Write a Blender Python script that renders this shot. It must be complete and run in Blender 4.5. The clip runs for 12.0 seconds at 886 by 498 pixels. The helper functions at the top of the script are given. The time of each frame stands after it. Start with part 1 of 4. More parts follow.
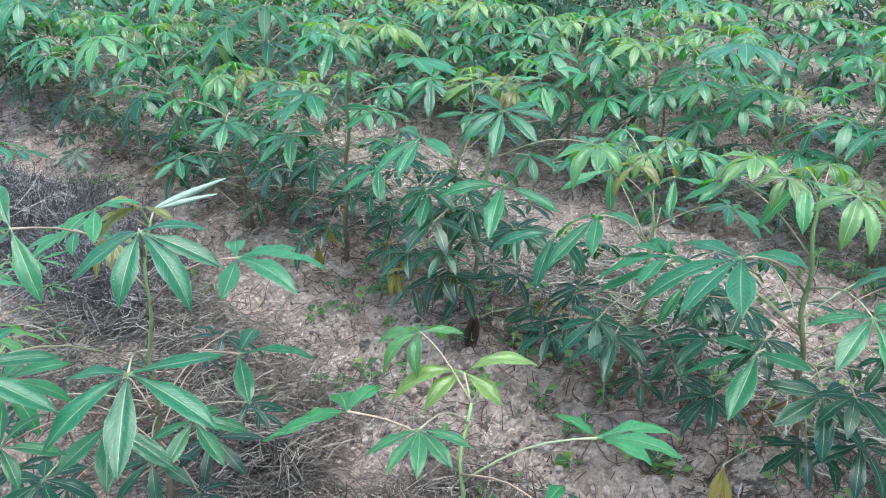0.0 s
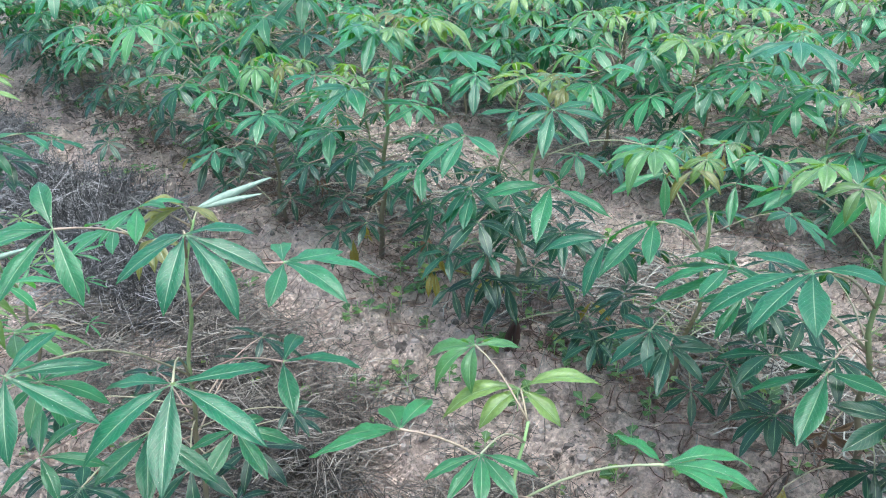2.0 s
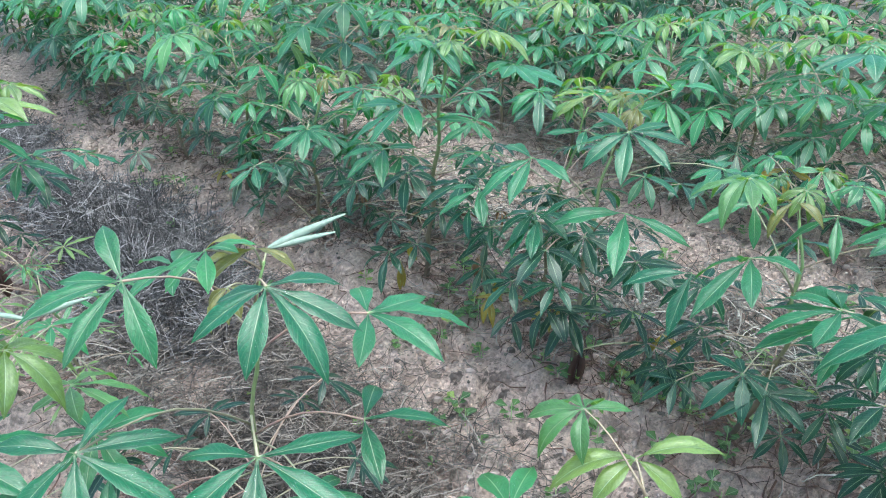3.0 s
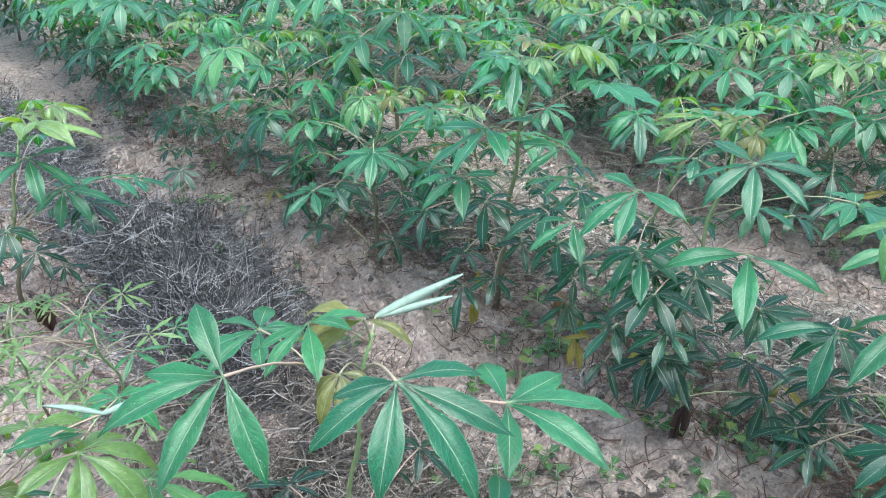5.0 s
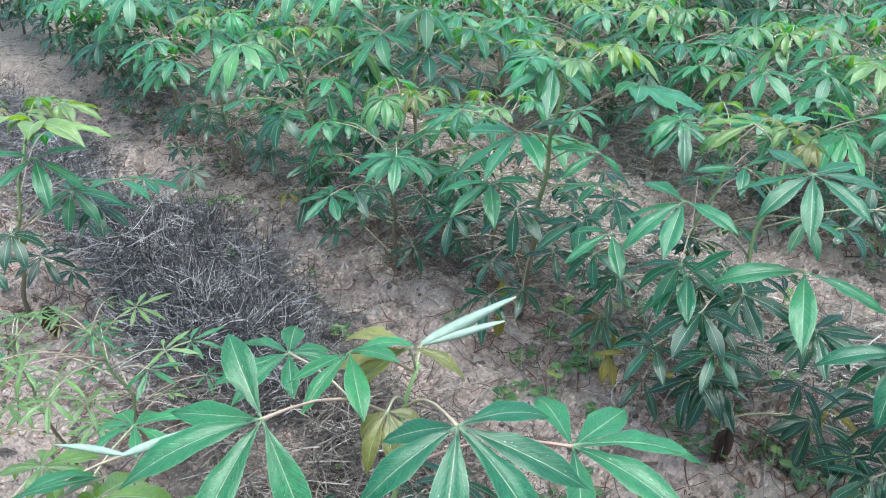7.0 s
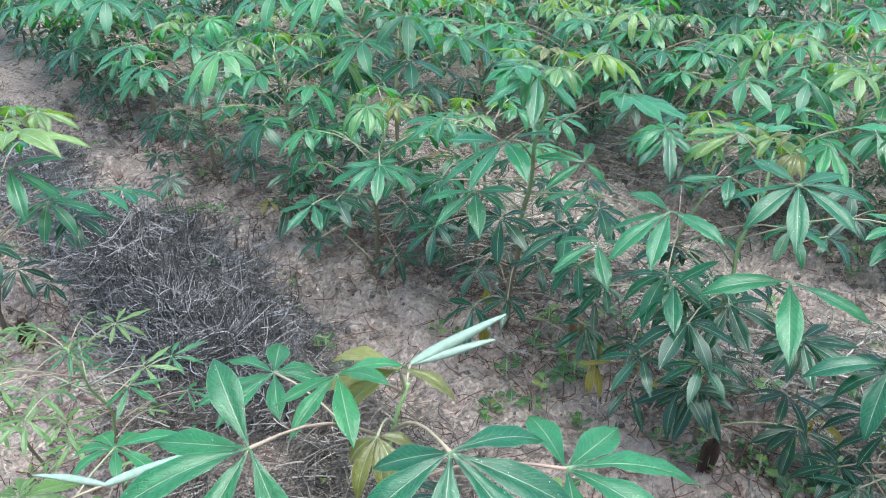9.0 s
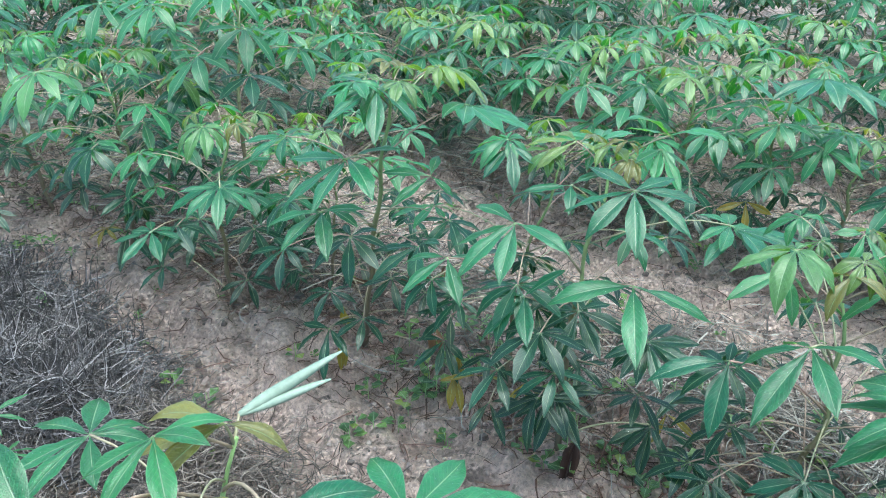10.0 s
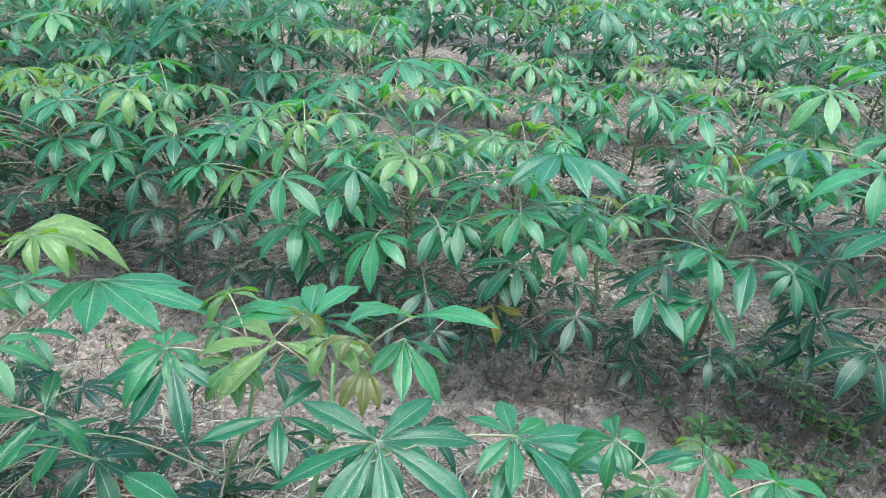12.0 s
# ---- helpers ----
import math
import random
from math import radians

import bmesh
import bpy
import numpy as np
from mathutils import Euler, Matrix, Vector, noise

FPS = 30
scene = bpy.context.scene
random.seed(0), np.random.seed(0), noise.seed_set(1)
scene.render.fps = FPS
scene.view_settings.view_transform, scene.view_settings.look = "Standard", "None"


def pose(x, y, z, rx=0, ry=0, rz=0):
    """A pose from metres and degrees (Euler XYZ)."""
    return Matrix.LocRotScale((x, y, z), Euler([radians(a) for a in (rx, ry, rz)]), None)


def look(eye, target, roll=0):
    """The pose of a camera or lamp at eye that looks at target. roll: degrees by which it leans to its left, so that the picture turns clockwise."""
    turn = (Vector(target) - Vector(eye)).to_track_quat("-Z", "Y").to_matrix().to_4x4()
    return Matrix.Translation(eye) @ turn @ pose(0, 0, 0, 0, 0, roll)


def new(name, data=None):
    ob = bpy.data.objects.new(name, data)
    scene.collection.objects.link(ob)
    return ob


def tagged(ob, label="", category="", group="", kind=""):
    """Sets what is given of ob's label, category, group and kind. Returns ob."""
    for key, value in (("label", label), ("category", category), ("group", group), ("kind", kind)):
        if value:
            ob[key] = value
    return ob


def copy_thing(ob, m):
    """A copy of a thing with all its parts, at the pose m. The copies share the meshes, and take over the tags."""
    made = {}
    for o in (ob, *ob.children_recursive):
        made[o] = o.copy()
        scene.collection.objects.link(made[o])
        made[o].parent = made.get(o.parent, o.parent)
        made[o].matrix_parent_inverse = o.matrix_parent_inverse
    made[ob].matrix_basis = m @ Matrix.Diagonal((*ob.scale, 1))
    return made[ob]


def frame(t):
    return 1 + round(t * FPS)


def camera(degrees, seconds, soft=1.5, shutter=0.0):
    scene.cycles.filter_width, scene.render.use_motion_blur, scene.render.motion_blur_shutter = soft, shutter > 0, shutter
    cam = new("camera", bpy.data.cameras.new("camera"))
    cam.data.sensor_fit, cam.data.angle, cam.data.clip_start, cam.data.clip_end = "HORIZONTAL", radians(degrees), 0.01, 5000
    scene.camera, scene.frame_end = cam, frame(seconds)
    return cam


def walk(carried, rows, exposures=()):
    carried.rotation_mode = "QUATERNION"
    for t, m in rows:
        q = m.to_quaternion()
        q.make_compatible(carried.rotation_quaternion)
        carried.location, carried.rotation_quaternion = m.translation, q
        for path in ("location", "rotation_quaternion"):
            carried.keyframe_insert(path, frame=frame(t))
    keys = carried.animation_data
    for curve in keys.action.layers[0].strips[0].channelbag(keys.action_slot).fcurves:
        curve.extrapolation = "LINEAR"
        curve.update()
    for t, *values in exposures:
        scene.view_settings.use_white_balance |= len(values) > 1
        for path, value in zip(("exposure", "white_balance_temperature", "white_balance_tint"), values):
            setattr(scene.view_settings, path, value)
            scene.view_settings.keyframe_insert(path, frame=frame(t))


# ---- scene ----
cam = camera(58.8, 12.0, soft=1.0)
PATH = [
    (0, (0.114, 0.098, 1.514), (0.03, 1.885, 0.62), -1.2),
    (0.5, (0.111, 0.098, 1.516), (0.006, 1.884, 0.621), -1.3),
    (1, (0.11, 0.105, 1.512), (-0.004, 1.891, 0.619), -1.2),
    (1.5, (0.095, 0.123, 1.506), (-0.029, 1.905, 0.606), -1.3),
    (2, (0.048, 0.171, 1.511), (-0.089, 1.945, 0.597), -0.8),
    (2.5, (-0.025, 0.258, 1.52), (-0.175, 2.027, 0.599), -0.7),
    (3, (-0.115, 0.316, 1.53), (-0.271, 2.084, 0.609), -0.8),
    (3.2, (-0.13, 0.325, 1.529), (-0.291, 2.094, 0.61), -1.0),
    (4.8, (-0.287, 0.5, 1.531), (-0.472, 2.264, 0.605), -1.7),
    (5, (-0.319, 0.539, 1.53), (-0.52, 2.301, 0.606), -1.5),
    (5.5, (-0.366, 0.595, 1.522), (-0.583, 2.356, 0.6), -1.1),
    (6, (-0.392, 0.636, 1.513), (-0.61, 2.394, 0.586), -1.1),
    (6.5, (-0.395, 0.642, 1.508), (-0.604, 2.4, 0.578), -1.0),
    (8.3, (-0.433, 0.664, 1.509), (-0.615, 2.428, 0.584), -0.8),
    (8.5, (-0.432, 0.667, 1.512), (-0.602, 2.431, 0.586), -0.7),
    (9, (-0.419, 0.67, 1.518), (-0.571, 2.437, 0.594), -0.5),
    (9.5, (-0.383, 0.69, 1.528), (-0.436, 2.463, 0.604), -0.1),
    (10, (-0.363, 0.738, 1.522), (-0.191, 2.51, 0.611), 0.7),
    (10.5, (-0.406, 0.929, 1.533), (0.221, 2.608, 0.645), 2.6),
    (11, (-0.43, 1.037, 1.539), (0.358, 2.646, 0.651), 2.7),
    (11.5, (-0.308, 1.237, 1.505), (0.522, 2.825, 0.617), 3.1),
    (12, (-0.134, 1.475, 1.575), (0.709, 3.058, 0.689), 3.1),
]
walk(cam, [(t, look(eye, target, roll)) for t, eye, target, roll in PATH], [(0, 1.84, 5690, -7), (9.5, 1.84, 5690, -7), (10.8, 1.75, 5600, -14), (12, 1.75, 5620, -12)])

# ---- light ----
SUN_UP, SUN_TURN = radians(80), radians(140)
world = bpy.data.worlds.new("overcast_sky")
scene.world = world
world.use_nodes = True
wn = world.node_tree.nodes
sky = wn.new("ShaderNodeTexSky")
sky.sky_type = "NISHITA"
sky.sun_disc = False
sky.sun_elevation, sky.sun_rotation = SUN_UP, SUN_TURN
sky.dust_density, sky.air_density = 4.0, 1.0
wn["Background"].inputs["Strength"].default_value = 0.13
world.node_tree.links.new(sky.outputs[0], wn["Background"].inputs["Color"])

sun_data = bpy.data.lights.new("sun", "SUN")
sun_data.energy, sun_data.angle, sun_data.color = 1.5, radians(62), (1.0, 0.97, 0.92)
sun = new("sun", sun_data)
sun.matrix_world = look((math.sin(SUN_TURN) * 20, math.cos(SUN_TURN) * 20, 20 * math.tan(SUN_UP)), (0, 0, 0))


# ---- materials ----
def material(name):
    m = bpy.data.materials.new(name)
    m.use_nodes = True
    t = m.node_tree
    return m, t, t.nodes, t.nodes["Principled BSDF"]


def node(t, kind, **inputs):
    n = t.nodes.new(kind)
    for key, value in inputs.items():
        s = n.inputs[key.replace("_", " ")]
        if isinstance(value, bpy.types.NodeSocket):
            t.links.new(value, s)
        else:
            s.default_value = value
    return n


def calc(t, op, a, b=0.0, c=0.0):
    n = t.nodes.new("ShaderNodeMath")
    n.operation = op
    for i, v in enumerate((a, b, c)):
        if isinstance(v, bpy.types.NodeSocket):
            t.links.new(v, n.inputs[i])
        else:
            n.inputs[i].default_value = v
    return n.outputs[0]


def mix(t, fac, a, b, blend="MIX"):
    n = t.nodes.new("ShaderNodeMix")
    n.data_type, n.blend_type = "RGBA", blend
    for i, v in ((0, fac), (6, a), (7, b)):
        if isinstance(v, bpy.types.NodeSocket):
            t.links.new(v, n.inputs[i])
        else:
            n.inputs[i].default_value = v
    return n.outputs[2]


def ramp(t, fac, *stops):
    n = t.nodes.new("ShaderNodeValToRGB")
    t.links.new(fac, n.inputs[0])
    while len(n.color_ramp.elements) < len(stops):
        n.color_ramp.elements.new(0.5)
    for e, (at, col) in zip(n.color_ramp.elements, stops):
        e.position, e.color = at, (*col, 1)
    return n.outputs[0]


def noise_fac(t, coords, scale, detail=4.0, rough=0.55):
    n = node(t, "ShaderNodeTexNoise", Vector=coords, Scale=scale, Detail=detail, Roughness=rough)
    return n.outputs["Fac"]


def bump(t, height, strength, distance):
    n = node(t, "ShaderNodeBump", Height=height, Strength=strength, Distance=distance)
    return n.outputs[0]


def leaf_material(name, island=False, wet=0.24, tints=((0.022, 0.075, 0.05), (0.045, 0.13, 0.06), (0.1, 0.2, 0.06), (0.2, 0.25, 0.05))):
    """A living leaf: pale midrib and side veins from the UV map, mottling, a thin wet gloss, some light through the blade."""
    m, t, nodes, bsdf = material(name)
    out = nodes["Material Output"]
    info = nodes.new("ShaderNodeObjectInfo")
    uv = node(t, "ShaderNodeSeparateXYZ", Vector=nodes.new("ShaderNodeUVMap").outputs[0])
    u, v = uv.outputs[0], uv.outputs[1]
    side = calc(t, "ABSOLUTE", calc(t, "MULTIPLY_ADD", u, 2.0, -1.0))
    if island:
        rnd = nodes.new("ShaderNodeNewGeometry").outputs["Random Per Island"]
        tint = ramp(t, rnd, *zip((0.0, 0.6, 0.9, 1.0), tints))
    else:
        rnd = info.outputs["Random"]
        tint = info.outputs["Color"]
    shift = calc(t, "MULTIPLY", rnd, 37.0)
    blade = node(t, "ShaderNodeCombineXYZ", X=calc(t, "MULTIPLY", u, 3.2), Y=calc(t, "MULTIPLY", v, 9.0), Z=shift).outputs[0]
    mott = noise_fac(t, blade, 1.6, 5.0)
    quilt = noise_fac(t, blade, 5.5, 2.0)
    shade = calc(t, "MULTIPLY_ADD", mott, 0.8, calc(t, "MULTIPLY_ADD", rnd, 0.3, 0.42))
    comb = node(t, "ShaderNodeCombineXYZ", X=shade, Y=shade, Z=shade)
    base = mix(t, 1.0, tint, comb.outputs[0], "MULTIPLY")
    half = calc(t, "MULTIPLY_ADD", v, -0.045, 0.08)
    rib = calc(t, "SUBTRACT", 1.0, calc(t, "SMOOTH_MIN", calc(t, "DIVIDE", side, half), 1.0, 0.3))
    rib = calc(t, "MINIMUM", calc(t, "MAXIMUM", calc(t, "MULTIPLY", rib, 1.6), 0.0), 1.0)
    wave = calc(t, "SINE", calc(t, "MULTIPLY", calc(t, "MULTIPLY_ADD", side, -0.22, v), 82.0))
    vein = calc(t, "MULTIPLY", calc(t, "POWER", calc(t, "MAXIMUM", wave, 0.0), 9.0), 0.13)
    pale = mix(t, 0.7, tint, (0.52, 0.66, 0.50, 1))
    col = mix(t, vein, base, pale)
    bloom = calc(t, "MULTIPLY", calc(t, "MAXIMUM", calc(t, "MULTIPLY_ADD", side, -2.2, 1.0), 0.0), calc(t, "MULTIPLY", quilt, 0.12))
    margin = calc(t, "MULTIPLY", calc(t, "MAXIMUM", calc(t, "MULTIPLY_ADD", side, 12.0, -11.0), 0.0), 0.3)
    col = mix(t, calc(t, "ADD", bloom, margin), col, pale)
    hub = calc(t, "MAXIMUM", calc(t, "MULTIPLY_ADD", v, -14.0, 1.0), 0.0)
    col = mix(t, calc(t, "MINIMUM", calc(t, "ADD", calc(t, "MULTIPLY", rib, 0.85), hub), 1.0), col, pale)
    t.links.new(col, bsdf.inputs["Base Color"])
    rough = calc(t, "MULTIPLY_ADD", noise_fac(t, blade, 3.0, 3.0), 0.42, wet)
    t.links.new(rough, bsdf.inputs["Roughness"])
    bsdf.inputs["IOR"].default_value = 1.5
    bsdf.inputs["Specular IOR Level"].default_value = 0.22
    bsdf.inputs["Coat Weight"].default_value = 0.75
    bsdf.inputs["Coat Roughness"].default_value = 0.3
    bsdf.inputs["Coat IOR"].default_value = 1.53
    height = calc(t, "ADD", calc(t, "MULTIPLY", vein, -1.5), calc(t, "ADD", calc(t, "MULTIPLY", rib, -0.6), calc(t, "ADD", calc(t, "MULTIPLY", mott, 0.9), calc(t, "MULTIPLY", quilt, 0.8))))
    t.links.new(bump(t, height, 0.9, 0.007), bsdf.inputs["Normal"])
    trans = node(t, "ShaderNodeBsdfTranslucent", Color=mix(t, 1.0, col, (1.9, 1.9, 0.35, 1), "MULTIPLY"))
    both = node(t, "ShaderNodeMixShader", Fac=0.3)
    t.links.new(bsdf.outputs[0], both.inputs[1])
    t.links.new(trans.outputs[0], both.inputs[2])
    t.links.new(both.outputs[0], out.inputs["Surface"])
    return m


def stalk_material(name, low, high, rough=0.55):
    m, t, nodes, bsdf = material(name)
    coords = nodes.new("ShaderNodeTexCoord").outputs["Object"]
    rnd = nodes.new("ShaderNodeObjectInfo").outputs["Random"]
    f = calc(t, "ADD", calc(t, "MULTIPLY", rnd, 0.5), calc(t, "MULTIPLY", noise_fac(t, coords, 14.0), 0.6))
    t.links.new(ramp(t, f, (0.2, low), (0.85, high)), bsdf.inputs["Base Color"])
    bsdf.inputs["Roughness"].default_value = rough
    t.links.new(bump(t, noise_fac(t, coords, 160.0, 3.0), 0.4, 0.002), bsdf.inputs["Normal"])
    return m


def stem_material():
    """Bark brown at the foot, green towards the tip, with leaf scars."""
    m, t, nodes, bsdf = material("cassava_stem")
    uv = node(t, "ShaderNodeSeparateXYZ", Vector=nodes.new("ShaderNodeUVMap").outputs[0])
    obj = nodes.new("ShaderNodeTexCoord").outputs["Object"]
    n = noise_fac(t, obj, 60.0, 5.0)
    f = calc(t, "ADD", uv.outputs[1], calc(t, "MULTIPLY_ADD", n, 0.3, -0.15))
    col = ramp(t, f, (0.0, (0.10, 0.075, 0.055)), (0.4, (0.17, 0.14, 0.085)), (0.62, (0.17, 0.2, 0.09)), (1.0, (0.24, 0.36, 0.14)))
    t.links.new(col, bsdf.inputs["Base Color"])
    bsdf.inputs["Roughness"].default_value = 0.6
    t.links.new(bump(t, n, 0.5, 0.004), bsdf.inputs["Normal"])
    return m


def soil_material():
    """Wet sandy soil: pinkish-brown crust, dark damp patches, crumbs with shade put into their pits, and grit."""
    m, t, nodes, bsdf = material("wet_sandy_soil")
    c = nodes.new("ShaderNodeTexCoord").outputs["Object"]
    big = noise_fac(t, c, 1.3, 6.0, 0.6)
    mid = noise_fac(t, c, 9.0, 8.0, 0.65)
    fine = noise_fac(t, c, 95.0, 6.0, 0.75)
    grit = node(t, "ShaderNodeTexVoronoi", Vector=c, Scale=52.0).outputs["Distance"]
    f = calc(t, "ADD", calc(t, "MULTIPLY", big, 0.4), calc(t, "ADD", calc(t, "MULTIPLY", mid, 0.3), calc(t, "MULTIPLY", fine, 0.3)))
    col = ramp(t, f, (0.36, (0.10, 0.074, 0.068)), (0.43, (0.32, 0.237, 0.212)), (0.5, (0.53, 0.4, 0.36)), (0.58, (0.66, 0.505, 0.457)))
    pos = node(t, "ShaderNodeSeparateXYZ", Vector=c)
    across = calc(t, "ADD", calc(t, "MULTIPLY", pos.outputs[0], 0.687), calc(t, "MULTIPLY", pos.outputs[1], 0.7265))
    # Paler band beside each row, its edges broken up by noise.
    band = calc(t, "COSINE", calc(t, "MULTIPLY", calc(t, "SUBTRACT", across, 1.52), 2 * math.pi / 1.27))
    pale_band = calc(t, "ADD", band, calc(t, "MULTIPLY_ADD", noise_fac(t, c, 2.6, 5.0, 0.6), 2.4, -1.0))
    col = mix(t, ramp(t, pale_band, (0.1, (0, 0, 0)), (0.75, (0.95, 0.95, 0.95))), col, (0.67, 0.514, 0.46, 1))
    drift = node(t, "ShaderNodeMapping", Vector=c, Rotation=(0, 0, -0.76), Scale=(1.0, 2.2, 1.0)).outputs[0]
    fleck = noise_fac(t, drift, 14.0, 8.0, 0.7)
    dark = ramp(t, fleck, (0.535, (0, 0, 0)), (0.575, (1, 1, 1)))
    patchy = ramp(t, noise_fac(t, c, 3.1, 3.0), (0.42, (0.15, 0.15, 0.15)), (0.6, (0.85, 0.85, 0.85)))
    col = mix(t, calc(t, "MULTIPLY", dark, patchy), col, (0.06, 0.045, 0.042, 1))
    # Relief shade put into the colour: pits of the fine bump darker.
    crumbs = ramp(t, fine, (0.36, (0.62, 0.6, 0.59)), (0.58, (1.2, 1.18, 1.17)))
    col = mix(t, 1.0, col, crumbs, "MULTIPLY")
    t.links.new(col, bsdf.inputs["Base Color"])
    t.links.new(calc(t, "MULTIPLY_ADD", mid, 0.5, 0.42), bsdf.inputs["Roughness"])
    h = calc(t, "ADD", calc(t, "MULTIPLY_ADD", dark, -0.5, mid), calc(t, "ADD", calc(t, "MULTIPLY", fine, 0.7), calc(t, "MULTIPLY", grit, -0.9)))
    t.links.new(bump(t, h, 1.0, 0.07), bsdf.inputs["Normal"])
    return m


def straw_material(name, *stops):
    m, t, nodes, bsdf = material(name)
    rnd = nodes.new("ShaderNodeNewGeometry").outputs["Random Per Island"]
    c = nodes.new("ShaderNodeTexCoord").outputs["Object"]
    col = ramp(t, rnd, *stops)
    n = noise_fac(t, c, 40.0, 3.0)
    dim = calc(t, "MULTIPLY_ADD", n, 0.9, 0.5)
    col = mix(t, 1.0, col, node(t, "ShaderNodeCombineXYZ", X=dim, Y=dim, Z=dim).outputs[0], "MULTIPLY")
    t.links.new(col, bsdf.inputs["Base Color"])
    bsdf.inputs["Roughness"].default_value = 0.6
    return m


def water_material():
    m, t, nodes, bsdf = material("rain_drop")
    bsdf.inputs["Base Color"].default_value = (0.85, 0.92, 0.9, 1)
    bsdf.inputs["Transmission Weight"].default_value = 0.8
    bsdf.inputs["Roughness"].default_value = 0.08
    bsdf.inputs["IOR"].default_value = 1.33
    return m


LEAF = leaf_material("cassava_leaf")
FAR_LEAF = leaf_material("far_crop_leaf", island=True, wet=0.4)
WEED = leaf_material("weed_leaf", island=True, wet=0.45, tints=((0.048, 0.12, 0.04), (0.104, 0.2, 0.064), (0.176, 0.272, 0.08), (0.272, 0.32, 0.08)))
DROP = water_material()
STEM = stem_material()
PETIOLE = stalk_material("petiole", (0.288, 0.16, 0.144), (0.256, 0.272, 0.16))
DEAD = stalk_material("dead_leaf", (0.07, 0.035, 0.02), (0.2, 0.11, 0.05), 0.75)
SOIL = soil_material()
CLOD = straw_material("soil_clod", (0.0, (0.05, 0.037, 0.034)), (0.4, (0.17, 0.128, 0.116)), (1.0, (0.22, 0.172, 0.158)))
GREY_STRAW = straw_material("grey_straw", (0.0, (0.008, 0.006, 0.007)), (0.45, (0.032, 0.027, 0.029)), (0.74, (0.12, 0.105, 0.11)), (1.0, (0.36, 0.33, 0.34)))
PALE_STRAW = straw_material("pale_straw", (0.0, (0.022, 0.018, 0.016)), (0.35, (0.08, 0.066, 0.06)), (0.7, (0.19, 0.165, 0.15)), (1.0, (0.46, 0.42, 0.38)))
BROWN_STRAW = straw_material("brown_straw", (0.0, (0.014, 0.010, 0.009)), (0.4, (0.05, 0.037, 0.032)), (0.75, (0.14, 0.11, 0.095)), (1.0, (0.32, 0.275, 0.25)))
WOOD = stalk_material("rotten_wood", (0.018, 0.010, 0.008), (0.085, 0.04, 0.028), 0.7)
SILVER = stalk_material("leaf_underside", (0.1, 0.14, 0.105), (0.24, 0.29, 0.235), 0.55)

# ---- plan: crop rows run along ALONG, ACROSS counts from row to row ----
ACROSS, ALONG = Vector((0.687, 0.7265, 0)), Vector((-0.7265, 0.687, 0))


def spot(p, q):
    return ACROSS * p + ALONG * q


def soil_height(x, y):
    """Low planting ridges with crumbled, washed-out soil on them."""
    p = 0.687 * x + 0.7265 * y
    q = -0.7265 * x + 0.687 * y
    z = 0.045 + 0.03 * math.cos(2 * math.pi * (p - 1.8) / 1.27)
    z += 0.035 * noise.noise((x * 0.9, y * 0.9, 3.1))
    near = max(0.0, 1.0 - max(0.0, math.hypot(x, y - 2.5) - 5) / 6)
    if near:
        z += near * 0.04 * noise.noise((p * 7, q * 4, 0.4))
        z += near * 0.045 * abs(noise.noise((p * 14, q * 11, 7.7)))
        z += near * 0.02 * noise.noise((x * 34, y * 34, 1.9))
        crust = noise.noise((p * 4.5 + 0.3 * math.sin(q * 5), q * 2.6, 12.0)) + 0.25 * noise.noise((x * 16, y * 16, 2.0))
        z += near * 0.022 * max(-1.0, min(1.0, crust * 7))
        lump = noise.noise((p * 15, q * 9, 21.0)) + 0.4 * noise.noise((x * 31, y * 31, 4.0))
        z += near * 0.018 * max(-1.0, min(1.0, lump * 5))
    return z


def mesh_of(name, verts, faces, mats=(), face_mats=None, uvs=None, smooth=True):
    me = bpy.data.meshes.new(name)
    me.from_pydata(verts, [], faces)
    for m in mats:
        me.materials.append(m)
    if face_mats is not None:
        me.polygons.foreach_set("material_index", face_mats)
    if smooth:
        me.polygons.foreach_set("use_smooth", [True] * len(faces))
    if uvs is not None:
        layer = me.uv_layers.new(name="UVMap")
        flat = [c for f in faces for i in f for c in uvs[i]]
        layer.data.foreach_set("uv", flat)
    me.update()
    return me


def part(name, me, parent, m=None, label=""):
    ob = new(name, me)
    ob.parent = parent
    if m is not None:
        ob.matrix_basis = m
    if label:
        ob["label"] = label
    return ob


def ground():
    def lines(lo, hi, step, far):
        mid = [lo + i * step for i in range(int((hi - lo) / step) + 1)]
        out, d = [], step
        while mid[-1] + sum(out) < far:
            d *= 1.22
            out.append(d)
        up, down = [], []
        a, b = mid[-1], mid[0]
        for d in out:
            a, b = a + d, b - d
            up.append(a)
            down.append(b)
        return down[::-1] + mid + up

    xs, ys = lines(-3.2, 3.2, 0.016, 400), lines(0.9, 5.6, 0.016, 400)
    verts = [(x, y, soil_height(x, y)) for y in ys for x in xs]
    w = len(xs)
    faces = [(j * w + i, j * w + i + 1, (j + 1) * w + i + 1, (j + 1) * w + i) for j in range(len(ys) - 1) for i in range(w - 1)]
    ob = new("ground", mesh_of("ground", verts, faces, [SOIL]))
    tagged(ob, "wet pinkish-brown sandy field soil with low washed ridges", "ground", kind="structure")


ground()


